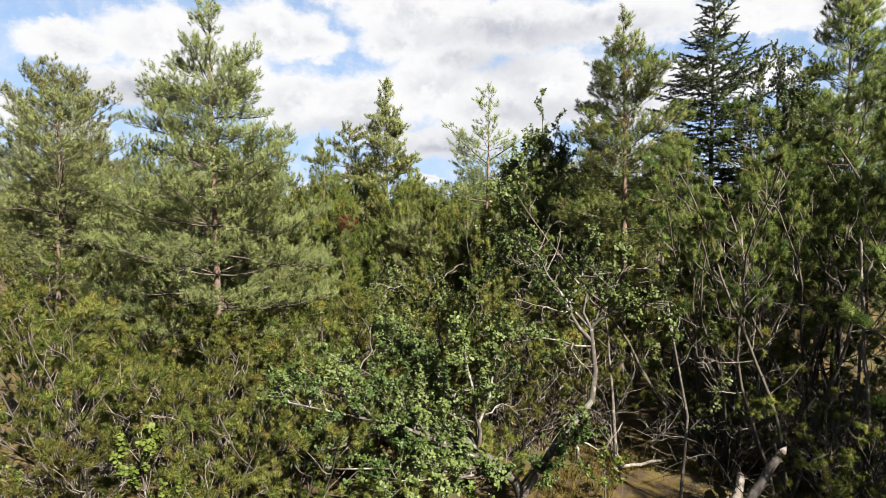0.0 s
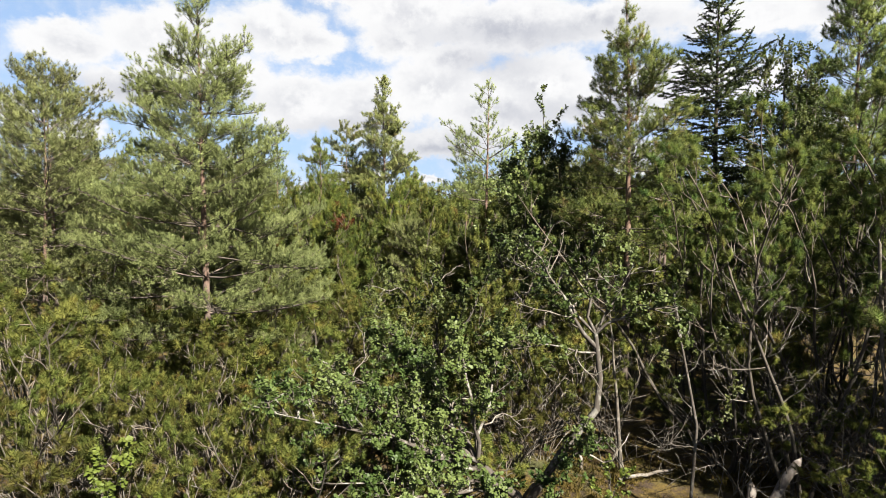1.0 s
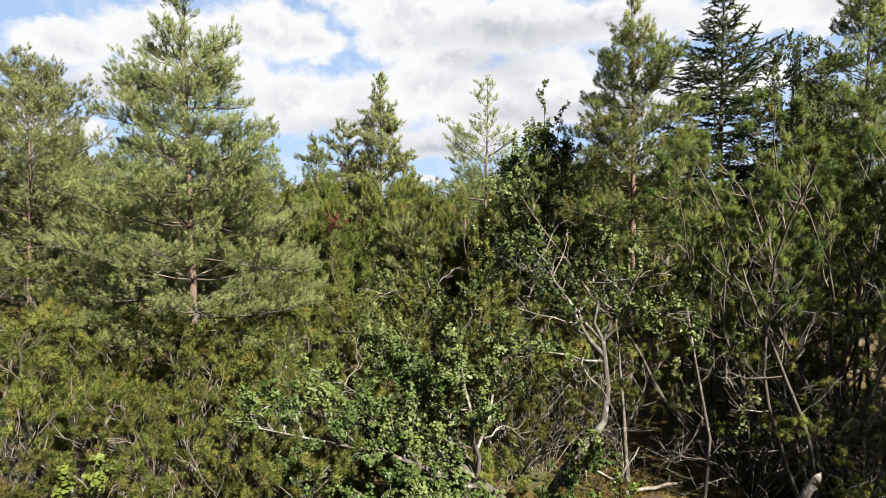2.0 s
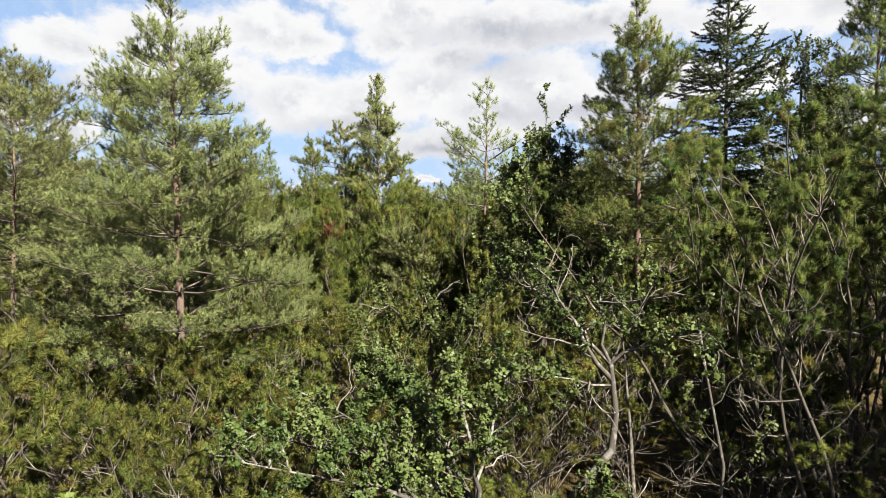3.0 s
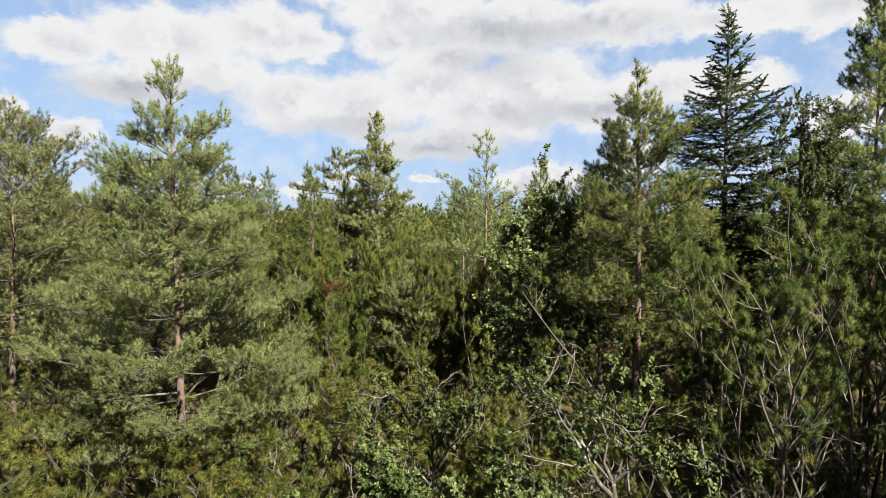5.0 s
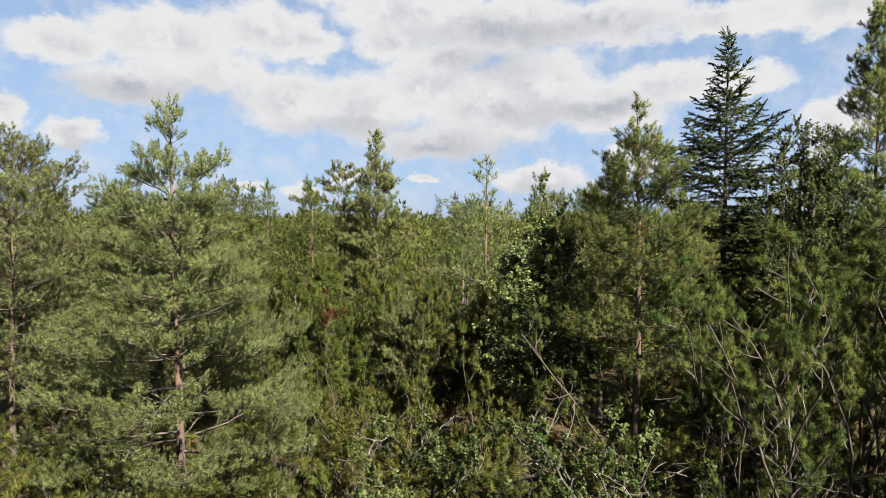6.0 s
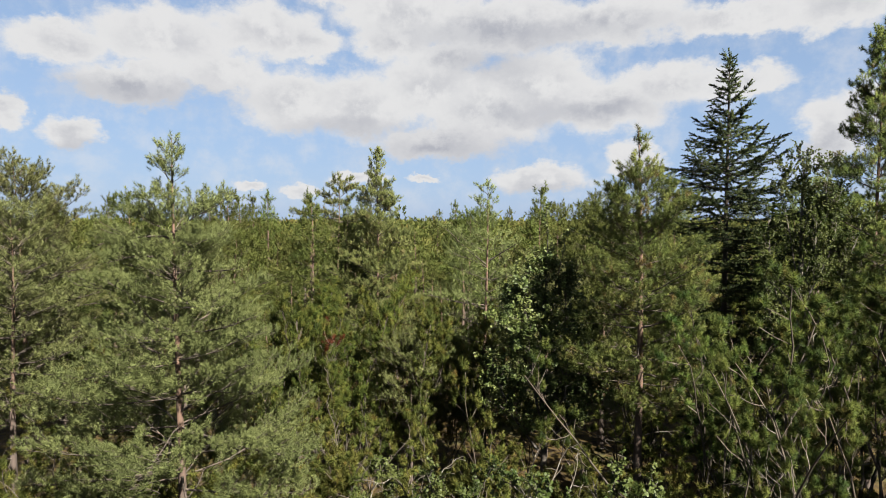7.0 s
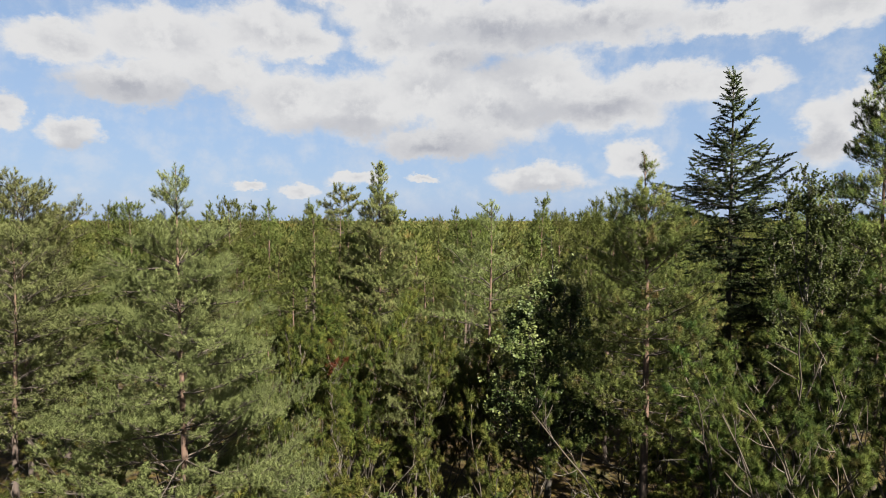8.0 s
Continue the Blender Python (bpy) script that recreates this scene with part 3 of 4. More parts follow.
# ---- single trees ----
MAIN = [(0, 0.85), (0.08, 1.05), (0.17, 1.0), (0.30, 0.80), (0.43, 0.66), (0.55, 0.55), (0.65, 0.47), (0.72, 0.40), (0.78, 0.36), (0.81, 0.12), (0.87, 0.17), (0.91, 0.17), (0.95, 0.07), (1, 0.03)]
SPARSE = [(0, 0.5), (0.3, 0.62), (0.55, 0.62), (0.70, 0.46), (0.76, 0.16), (0.9, 0.2), (1, 0.06)]
CONE = [(0, 0.9), (0.15, 1.0), (0.4, 0.72), (0.7, 0.38), (0.9, 0.14), (1, 0.05)]
ROUND = [(0, 0.6), (0.2, 1.0), (0.5, 0.95), (0.75, 0.7), (0.9, 0.35), (1, 0.1)]
SPIRE = [(0, 1.0), (0.3, 0.85), (0.55, 0.68), (0.72, 0.40), (0.79, 0.24), (0.83, 0.06), (0.93, 0.05), (1, 0.03)]

pine("scots_pine", 3, 10.05, 2.5, 3.2, MAIN, 0.10, pose(-5.28, 13.75, 0), "tall grey-green Scots pine with reddish trunk and layered limbs", lean=(-0.1, 0.1), dead=6, wob=0.02,
     whorl=0.62, per=7, gap=0.12, twig=0.10, thick=2, jitter=0.04, spare=0.72, side_share=0.55, skip=0.08, up1=38, leader=0.78, low_bare=0.3,
     extra=[(4.5, -20, 22, 1.5), (3.3, 195, 6, 2.8), (2.9, -10, -2, 3.0), (8.0, 172, 14, 1.7), (7.3, 12, 18, 1.2)])
pine("scots_pine", 4, 10.3, 3.0, 2.7, ROUND, 0.10, pose(-13.4, 21.0, 0), "broad grey-green Scots pine with several tops", lean=(-0.3, 0), kinds=THIN_BRUSH, whorl=0.55, gap=0.2, twig=0.16)
pine("scots_pine", 5, 8.6, 2.6, 2.6, ROUND, 0.10, pose(-12.0, 18.3, 0), "rounded Scots pine with reddish bare lower trunk", kinds=THIN_BRUSH, whorl=0.5, gap=0.2, twig=0.16)
pine("scots_pine", 6, 10.5, 4.4, 2.2, SPIRE, 0.12, pose(4.68, 16.0, 0), "slender Scots pine with a thin spire top", gap=0.15, twig=0.13, leader=0.8, kinds=MID_BRUSH, green=GREEN_PINE)
pine("scots_pine", 7, 11.35, 2.5, 2.8, CONE, 0.085, pose(-2.9, 28.3, 0), "conical Scots pine standing above the thicket", green=GREY_PINE, leader=0.82, whorl=0.5, kinds=THIN_BRUSH, gap=0.16, thick=2, twig=0.13, jitter=0.05)
pine("scots_pine", 8, 10.9, 6.2, 2.0, ROUND, 0.085, pose(-6.5, 39.0, 0), "thin crooked Scots pine with few tiers", green=GREY_PINE, per=3, whorl=0.9, kinds=THIN_BRUSH, lean=(0.1, 0), gap=0.16, twig=0.15, size=1.25, jitter=0.04, thick=2,
     extra=[(8.4, 180, 4, 2.9), (8.6, 192, 10, 2.2), (9.5, 175, 16, 1.5), (8.2, 8, 8, 1.7)])
pine("scots_pine", 9, 9.55, 2.8, 2.6, SPARSE, 0.09, pose(1.35, 21.0, 0), "sparse pale Scots pine with thin foliage", per=4, whorl=0.62, skip=0.2, kinds=MID_BRUSH, up1=40, gap=0.2,
     extra=[(6.9, 178, 34, 1.9), (7.0, 5, 40, 1.2), (5.6, 185, 12, 2.0)])
pine("scots_pine", 10, 14.3, 2.5, 3.4, CONE, 0.10, pose(13.2, 20.0, 0), "tall dense Scots pine at the edge of the stand", kinds=THIN_BRUSH, whorl=0.55, per=7, thick=2, gap=0.17, twig=0.14, green=GREEN_PINE)
pine("scots_pine", 17, 4.7, 2.6, 1.1, ROUND, 0.05, pose(-0.95, 19.5, 0), "small pale grey-green Scots pine among young pines", kinds=MID_BRUSH, whorl=0.4, per=5, gap=0.16)
pine("scots_pine", 13, 7.6, 2.0, 2.4, ROUND, 0.085, pose(-9.0, 22.5, 0), "rounded grey-green Scots pine in the thicket", kinds=MID_BRUSH, whorl=0.55)
pine("scots_pine", 14, 7.0, 1.5, 2.3, ROUND, 0.11, pose(3.6, 22.5, 0), "bushy pale green Scots pine in the thicket", kinds=MID_BRUSH, whorl=0.55)
# Pines added to the right, out of the camera's view, to shade the right stand.
shade_pine = pine("scots_pine", 15, 13.4, 3.5, 3.0, ROUND, 0.15, pose(13.5, 9.5, 0), "tall Scots pine added out of view to shade the stand", kinds=BULK_BRUSH, whorl=0.7, gap=0.45, twig=0.36, green=GREEN_PINE, joined=True, dead=0)
tagged(shade_pine, group="pines beside the clearing")
for x, y, turn in ((12.8, -1.0, 150), (14.6, 2.4, 230), (16.2, 7.4, 300), (15.4, 11.6, 60)):
    copy_thing(shade_pine, pose(x, y, 0, 0, 0, turn))
copy_thing(shade_pine, pose(11.9, 6.0, 0, 0, 0, 20)).scale = (0.9, 0.9, 0.86)
spruce("spruce", 12, 14.2, 3.2, pose(10.1, 23.1, 0), "tall dark spruce with sparse pointed top")

# ---- oaks and birch ----
broadleaf("oak", 21, [(0, 0, -0.1), (0.1, 0, 2), (0, 0.1, 4)], 0.11,
          [([(0, 0, 2.0), (-0.9, -0.3, 3.2), (-1.3, -0.5, 4.4)], 0.05), ([(0, 0.1, 3), (0.8, 0.2, 4.2), (1.1, 0.1, 5.4)], 0.05),
           ([(0, 0.1, 4), (0.0, -0.2, 5.8), (0.1, 0, 7.3)], 0.05), ([(0, 0, 2.6), (0.5, -0.8, 3.8), (0.5, -1.0, 5.2)], 0.045),
           ([(0, 0, 3.6), (-0.8, -0.4, 5.2), (-1.0, -0.4, 6.3)], 0.04), ([(0, 0.1, 4), (0.6, -0.3, 5.6), (0.6, -0.3, 6.8)], 0.04),
           ([(0, 0, 3.0), (-0.4, -0.9, 4.2), (-0.5, -1.1, 5.6)], 0.04), ([(0, 0, 2.2), (1.0, -0.4, 3.2), (1.5, -0.6, 4.2)], 0.04), ([(0, 0, 3.4), (-0.5, -0.5, 5.4), (-0.5, -0.4, 7.0)], 0.035)],
          pose(2.68, 17.9, 0), "dark green oak with glossy dense leaves", "oak tree", DARKOAK, DARK_OAK_SPRAY, OAK_BARK, spacing=0.15, reach=1.0,
          leaders=[[(0.1, 0, 6.6), (0.15, 0, 7.8), (0.1, 0, 8.75)], [(0.3, -0.2, 6.4), (0.5, -0.2, 7.4), (0.6, -0.2, 8.0)]])
broadleaf("oak", 22, [(0, 0, -0.1), (0.9, 0, 1.3), (1.45, 0, 2.0), (1.5, 0, 2.5), (1.42, 0, 3.2)], 0.072,
          [([(1.42, 0, 3.0), (0.9, -0.1, 3.8), (0.3, 0.0, 4.6)], 0.04), ([(1.42, 0, 3.2), (2.0, -0.2, 3.7), (2.7, -0.4, 3.5)], 0.03),
           ([(1.42, 0, 3.2), (1.3, 0.2, 4.0), (1.5, 0.4, 4.7)], 0.03), ([(1.42, 0, 3.2), (0.8, 0.6, 4.0), (-0.1, 1.1, 4.4)], 0.03), ([(1.42, 0, 3.2), (1.9, 0.3, 3.9), (2.2, 0.5, 4.4)], 0.025),
           ([(1.45, 0, 2.9), (0.6, -0.3, 3.1), (-0.2, -0.3, 3.0)], 0.02)],
          pose(0.95, 9.8, 0), "small leaning oak with lichen-grey bark", "oak tree", OAK, OAK_SPRAY, OAK_BARK, spacing=0.17, reach=0.55, dead=14, thin=0.85)
broadleaf("oak", 28, [(0, 0, -0.1), (-0.2, 0, 1.2), (-0.4, 0.1, 2.2)], 0.07,
          [([(-0.3, 0, 1.8), (-1.0, -0.3, 2.6), (-1.8, -0.4, 3.3)], 0.03), ([(-0.4, 0.1, 2.2), (-0.5, -0.2, 3.1), (-0.6, -0.3, 3.9)], 0.03), ([(-0.4, 0.1, 2.2), (0.2, 0, 3.0), (0.5, 0, 3.7)], 0.03),
           ([(-0.4, 0.1, 2.2), (-1.0, 0.3, 3.2), (-1.3, 0.3, 3.8)], 0.03), ([(-0.2, 0, 1.4), (-0.6, -0.9, 2.1), (-1.1, -1.3, 2.6)], 0.03), ([(-0.4, 0.1, 2.2), (0.0, -0.5, 3.0), (0.1, -0.7, 3.6)], 0.025)],
          pose(0.3, 12.5, 0), "bushy oak with fresh green leaves and crooked limbs", "oak tree", OAK, OAK_SPRAY, OAK_BARK, spacing=0.17, reach=0.6, dead=6)
broadleaf("oak", 23, [(0, 0, -0.1), (-0.3, -0.2, 0.8), (-0.9, -0.4, 1.4)], 0.10,
          [([(-0.7, -0.3, 1.2), (-1.3, -0.7, 1.55), (-2.1, -0.9, 1.95), (-3.7, -1.2, 2.4)], 0.06), ([(-0.9, -0.4, 1.4), (-1.5, 0.4, 2.4), (-2.3, 1.6, 2.9)], 0.04),
           ([(-0.9, -0.4, 1.4), (-1.0, -0.6, 2.4), (-1.2, -0.4, 3.2)], 0.04), ([(-0.5, -0.2, 1.0), (-1.2, -1.2, 1.3), (-2.2, -1.8, 1.5)], 0.035),
           ([(-0.9, -0.4, 1.4), (-2.0, 0.2, 2.1), (-3.4, 0.8, 2.6)], 0.04), ([(-0.2, -0.1, 0.7), (0.3, -0.4, 1.4), (0.8, -0.5, 1.7)], 0.03),
           ([(-0.9, -0.4, 1.4), (-2.2, -0.3, 2.1), (-4.0, -0.2, 2.4)], 0.04), ([(-0.9, -0.4, 1.4), (-1.9, 1.0, 2.4), (-2.9, 2.2, 2.7)], 0.035),
           ([(-0.5, -0.2, 1.0), (-1.8, -0.7, 1.2), (-3.6, -1.0, 1.4)], 0.035), ([(-0.9, -0.4, 1.4), (-0.6, 0.6, 2.4), (-0.3, 1.5, 2.9)], 0.035)],
          pose(1.4, 9.6, 0), "low spreading oak with crooked pale limbs", "oak tree", OAK, OAK_SPRAY, OAK_BARK, spacing=0.14, reach=0.7, dead=9)
broadleaf("birch", 24, [(0, 0, -0.1), (0, 0, 3), (0.1, 0, 6), (0.1, 0, 9.2)], 0.07,
          [([(0, 0, 3.4), (-0.9, -0.5, 5.0), (-1.3, -0.7, 6.6)], 0.03), ([(0, 0, 3.8), (1.1, -0.3, 5.4), (1.6, -0.4, 7.4)], 0.03), ([(0, 0, 4.4), (0.8, -0.6, 6.4), (1.4, -0.8, 8.4)], 0.025),
           ([(0.1, 0, 4.8), (-0.8, 0.0, 6.8), (-1.0, -0.2, 8.6)], 0.025), ([(0.1, 0, 5.4), (0.7, -0.5, 7.6), (0.9, -0.6, 9.4)], 0.025),
           ([(0.1, 0, 6), (0.2, -0.1, 8.6), (0.0, 0, 10.4)], 0.025), ([(0.1, 0, 5.0), (-0.1, -1.0, 6.8), (-0.2, -1.2, 8.4)], 0.025), ([(0.1, 0, 6.4), (0.4, -0.6, 8.2), (0.4, -0.7, 9.9)], 0.02),
           ([(0.1, 0, 6.4), (-0.5, -0.2, 8.6), (-0.6, -0.2, 9.8)], 0.02)],
          pose(10.4, 19.3, 0), "slim birch with small pale green leaves", "birch tree", BIRCH, BIRCH_SPRAY, BIRCH_BARK, spacing=0.13, reach=0.75, size=1.15)
broadleaf("oak_sapling", 25, [(0, 0, -0.1), (0.05, 0, 0.9), (-0.1, 0.1, 1.7)], 0.02,
          [([(0.05, 0, 0.6), (0.3, -0.1, 1.0), (0.5, -0.1, 1.3)], 0.01), ([(0, 0, 1.0), (-0.3, 0, 1.5), (-0.4, 0, 1.9)], 0.01), ([(0, 0, 1.2), (0.1, 0, 1.7), (0.05, 0, 2.1)], 0.01)],
          pose(-4.2, 8.1, 0), "young oak sapling with bright green leaves", "oak sapling", FRESHOAK, OAK_SPRAY, OAK_BARK, level=0, spacing=0.12, reach=0.42, size=1.25)

broadleaf("oak_sapling", 26, [(0, 0, -0.1), (0.1, 0, 1.6), (-0.15, 0.1, 3.0), (-0.3, 0.1, 3.9)], 0.03,
          [([(0.05, 0, 1.2), (0.5, -0.1, 1.9), (0.7, -0.2, 2.3)], 0.012), ([(-0.1, 0.1, 2.4), (0.3, -0.1, 3.0), (0.5, -0.2, 3.3)], 0.012),
           ([(-0.15, 0.1, 3.0), (-0.3, 0, 3.6), (-0.2, 0, 4.1)], 0.012), ([(0, 0, 1.9), (-0.4, -0.2, 2.5), (-0.6, -0.2, 2.8)], 0.012)],
          pose(4.05, 10.2, 0), "slim young oak with pale sunlit leaves", "oak sapling", OAK, OAK_SPRAY, OAK_BARK, level=0, spacing=0.16, reach=0.4)
low_oak = broadleaf("oak_sapling", 27, [(0, 0, -0.1), (0, 0, 0.5), (0.1, 0, 0.9)], 0.015,
                    [([(0, 0, 0.3), (0.25, -0.1, 0.5), (0.45, -0.1, 0.7)], 0.008), ([(0, 0, 0.4), (-0.25, 0, 0.7), (-0.4, 0, 0.8)], 0.008), ([(0, 0, 0.6), (0.1, 0.1, 0.9), (0.1, 0.1, 1.1)], 0.008)],
                    pose(-7.3, 9.3, 0), "knee-high oak seedling with bright leaves", "oak sapling", FRESHOAK, OAK_SPRAY, OAK_BARK, level=0, spacing=0.14, reach=0.28)
tagged(low_oak, group="oak seedlings")
for x, y, turn in ((-6.7, 8.9, 60), (-4.0, 8.9, 120), (2.75, 10.2, 200), (6.9, 9.4, 290), (-0.6, 8.3, 30), (0.5, 8.6, 160)):
    copy_thing(low_oak, pose(x, y, 0, 0, 0, turn))


# ---- dead wood ----
def dead_brush(seed, x, y, height, spread, count, label="tangle of bare grey dead twigs"):
    """A bush that has died: arching bare stems, each forked several times."""
    rng = np.random.default_rng(seed)
    ob = tagged(new("dead_brush"), label, "dead bush", "dead bushes")
    fine = []
    for _ in range(count):
        a = rng.uniform(0, 6.28)
        pts = curve(rng, arr(rng.normal(0, 0.15), rng.normal(0, 0.15), -0.03), arr(math.cos(a) * spread, math.sin(a) * spread, height), math.hypot(height, spread) * rng.uniform(0.6, 1.1), 8, -0.5, 0.2)
        part("stem", tubes([(pts, np.linspace(0.012, 0.004, 9))], 5), DEAD_BARK, ob, smooth=True)
        lines = []
        for s in (0.3, 0.42, 0.54, 0.66, 0.78, 0.9):
            p, t = along(pts, s)
            b = curve(rng, p, sideways(rng, t, 0.5, 0.1), rng.uniform(0.25, 0.65), 5, 0.1, 0.25)
            lines.append((b, np.linspace(0.007, 0.003, 6)))
            p, t = along(b, 0.5)
            lines.append((curve(rng, p, sideways(rng, t, 0.5, 0.1), rng.uniform(0.12, 0.3), 3, 0.1, 0.25), np.linspace(0.005, 0.002, 4)))
        fine += lines
    tagged(part("twigwork", tubes(fine, 4), DEAD_BARK, ob, smooth=True), kind="stuff")
    ob.matrix_basis = pose(x, y, 0)


for k, (x, y, h, sp, n) in enumerate([(-6.3, 9.7, 1.3, 1.0, 22), (5.2, 11.2, 2.2, 1.0, 14), (6.6, 10.2, 2.4, 1.0, 14), (1.2, 12.4, 3.2, 0.9, 14),
                                      (1.9, 12.8, 3.4, 1.0, 16), (7.6, 11.0, 2.8, 1.0, 14), (3.6, 12.4, 2.4, 1.0, 12), (-3.4, 9.2, 1.2, 0.8, 8)]):
    dead_brush(500 + k, x, y, h, sp, n)


def fallen_log(name, start, end, radius, seed, label, stubs=4, taper=0.3, wood=DEAD_BARK):
    """A broken trunk that leans or lies, with a splintered end and branch stubs."""
    rng = np.random.default_rng(seed)
    a, b = arr(*start), arr(*end)
    pts = np.array([a + (b - a) * q + rng.normal(0, 0.012, 3) for q in np.linspace(0, 1, 9)])
    rad = radius * (1 - taper * np.linspace(0, 1, 9)) * rng.uniform(0.94, 1.06, 9)
    ob = tagged(new(name), label, "dead wood")
    V, F = tubes([(pts, rad)], 12)
    ends = []
    for ring, centre, out in ((0, pts[0], -1), (8, pts[8], 1)):
        tip = len(V) + len(ends)
        ends.append(centre + unit(b - a) * out * radius * 1.9 + rng.normal(0, 0.35, 3) * radius)
        for j in range(12):
            F = np.concatenate([F, [(ring * 12 + j, ring * 12 + (j + 1) % 12, tip)]])
    V = np.concatenate([V, ends])
    part("log", (V, F), wood, ob, smooth=True)
    for _ in range(stubs):
        p, t = along(pts, rng.uniform(0.2, 0.95))
        c = curve(rng, p, sideways(rng, t, 0.8, 0.3), rng.uniform(0.15, 0.5), 4, 0.1, 0.15)
        part("branch_stub", tubes([(c, np.linspace(radius * 0.2, 0.005, 5))], 5), DEAD_BARK, ob, smooth=True)


fallen_log("fallen_log", (4.25, 9.0, 0.08), (5.6, 9.85, 1.12), 0.09, 61, "leaning broken grey trunk over the moss", wood=LOG_BARK)
fallen_log("fallen_log", (5.0, 10.2, 0.06), (5.35, 10.7, 0.35), 0.09, 62, "short broken stump piece on the moss", 2, wood=LOG_BARK)
fallen_log("fallen_branch", (3.3, 11.6, 0.08), (4.4, 11.9, 0.14), 0.035, 63, "thin fallen branch lying on yellow moss")
fallen_log("fallen_branch", (2.2, 10.3, 0.06), (3.4, 10.0, 0.10), 0.03, 64, "thin fallen branch lying on yellow moss")
fallen_log("fallen_branch", (4.3, 9.6, 0.06), (5.0, 10.4, 0.10), 0.03, 65, "thin fallen branch lying on yellow moss")
fallen_log("dead_sapling", (3.5, 12.1, -0.1), (3.2, 12.0, 3.1), 0.05, 68, "slim pale bare stem standing in moss", 5, 0.8)
fallen_log("stake", (2.75, 12.3, -0.05), (2.70, 12.3, 0.45), 0.035, 66, "short pale broken stem standing in moss", 0)
fallen_log("dead_sapling", (7.25, 10.0, -0.1), (6.8, 9.9, 4.6), 0.036, 67, "tall thin bare grey dead stem", 9)


def grass_tufts():
    """Blades of pale grass and moss fronds over the open floor."""
    rng = np.random.default_rng(88)
    rows = []
    for k in range(11000):
        x, y = (rng.uniform(-9, 9.5), rng.uniform(6.5, 14)) if k < 5200 else (rng.uniform(1.2, 7.5), rng.uniform(8.0, 13.0))
        if noise.noise(Vector((x * 0.5, y * 0.5, 7))) < -0.05:
            continue
        rows.append((x, y, ground_height(x, y) - 0.01, rng.normal(0, 0.25), rng.normal(0, 0.25), 1.0, rng.uniform(0.6, 1.5) if k < 5200 else rng.uniform(0.4, 0.9)))
    blades = [brush_thin(rng, 8, 0.02, 0.15, 0.010, 0.75) for _ in range(5)]
    V, F, N = scatter(rng, blades, rows)
    tagged(new("grass", mesh_of("grass", V, F, GRASS, False, N)), "sparse yellow-green grass tufts on the moss", "grass", kind="stuff")


grass_tufts()

# ---- mountain pine thicket: a few forms, set out as single shrubs ----
BUSH = "dense bushy mountain pine with yellow-green brush-like tufts"
TALL = "tall bushy pine with bare grey lower stems and twigs"
YOUNG = "upright young pine with warm green candle-like shoots"
forms = {
    "dwarf": bush_pine("mountain_pine", 39, 1.7, 1.4, 6, pose(-5.6, 8.6, 0), BUSH, bare=0.15, every=0.24, fill=7, lift=0.6, stem_r=0.02, dead=8),
    "low": bush_pine("mountain_pine", 31, 3.0, 1.6, 6, pose(-7.6, 11.6, 0), BUSH, bare=0.2, every=0.31, fill=7, lift=0.55, stem_r=0.022),
    "wide": bush_pine("mountain_pine", 32, 3.0, 1.8, 7, pose(-4.1, 10.7, 0), BUSH, bare=0.2, lift=0.45, every=0.32, fill=7, stem_r=0.022),
    "tall": bush_pine("mountain_pine", 33, 6.0, 1.5, 5, pose(5.6, 12.2, 0), TALL, green=DWARF_DARK, bare=0.36, every=0.44, fill=8, dead=50, stem_r=0.04),
    "thin": bush_pine("mountain_pine", 34, 6.0, 1.2, 4, pose(6.1, 10.7, 0), TALL, green=DWARF_DARK, bare=0.42, every=0.42, fill=8, dead=50, stem_r=0.036),
    "column": bush_pine("young_pine", 35, 6.0, 1.2, 5, pose(-2.3, 20.0, 0), YOUNG, green=COLUMN, bare=0.2, column=True, kinds=YOUNG_BRUSH, tuft=1.15, category="young pine", dead=8, joined=True, stem_r=0.022, every=0.16),
    "low_far": bush_pine("mountain_pine", 36, 3.0, 1.5, 6, pose(-9.4, 15.6, 0), BUSH, bare=0.2, stem_r=0.024, every=0.28, fill=6, kinds=MID_BRUSH, joined=True),
    "mid_far": bush_pine("mountain_pine", 40, 4.6, 1.6, 6, pose(-7.0, 17.5, 0), BUSH, bare=0.3, stem_r=0.028, every=0.30, fill=6, kinds=MID_BRUSH, joined=True),
    "tall_far": bush_pine("mountain_pine", 37, 6.0, 1.5, 5, pose(5.4, 17.6, 0), TALL, green=DWARF_DARK, bare=0.32, every=0.36, fill=7, kinds=MID_BRUSH, joined=True),
}
FAR_FORM = {"low": "low_far", "wide": "low_far", "tall": "tall_far", "thin": "tall_far"}
size0 = {"dwarf": 1.7, "low_far": 3.0, "mid_far": 4.6, "tall_far": 6.0, "low": 3.0, "wide": 3.0, "tall": 6.0, "thin": 6.0, "column": 6.0}


def plant(form, x, y, height, turn, broad=1.0):
    if y > 13.5 or x > 9.5:
        form = FAR_FORM.get(form, form)
    if form in ("low", "wide", "low_far"):
        form = "mid_far" if height > 3.7 else "dwarf" if height < 2.3 and form != "low_far" else form
    s = height / size0[form]
    ob = copy_thing(forms[form], pose(x, y, 0, 0, 0, turn))
    ob.scale = (s * broad, s * broad, s)
    return ob


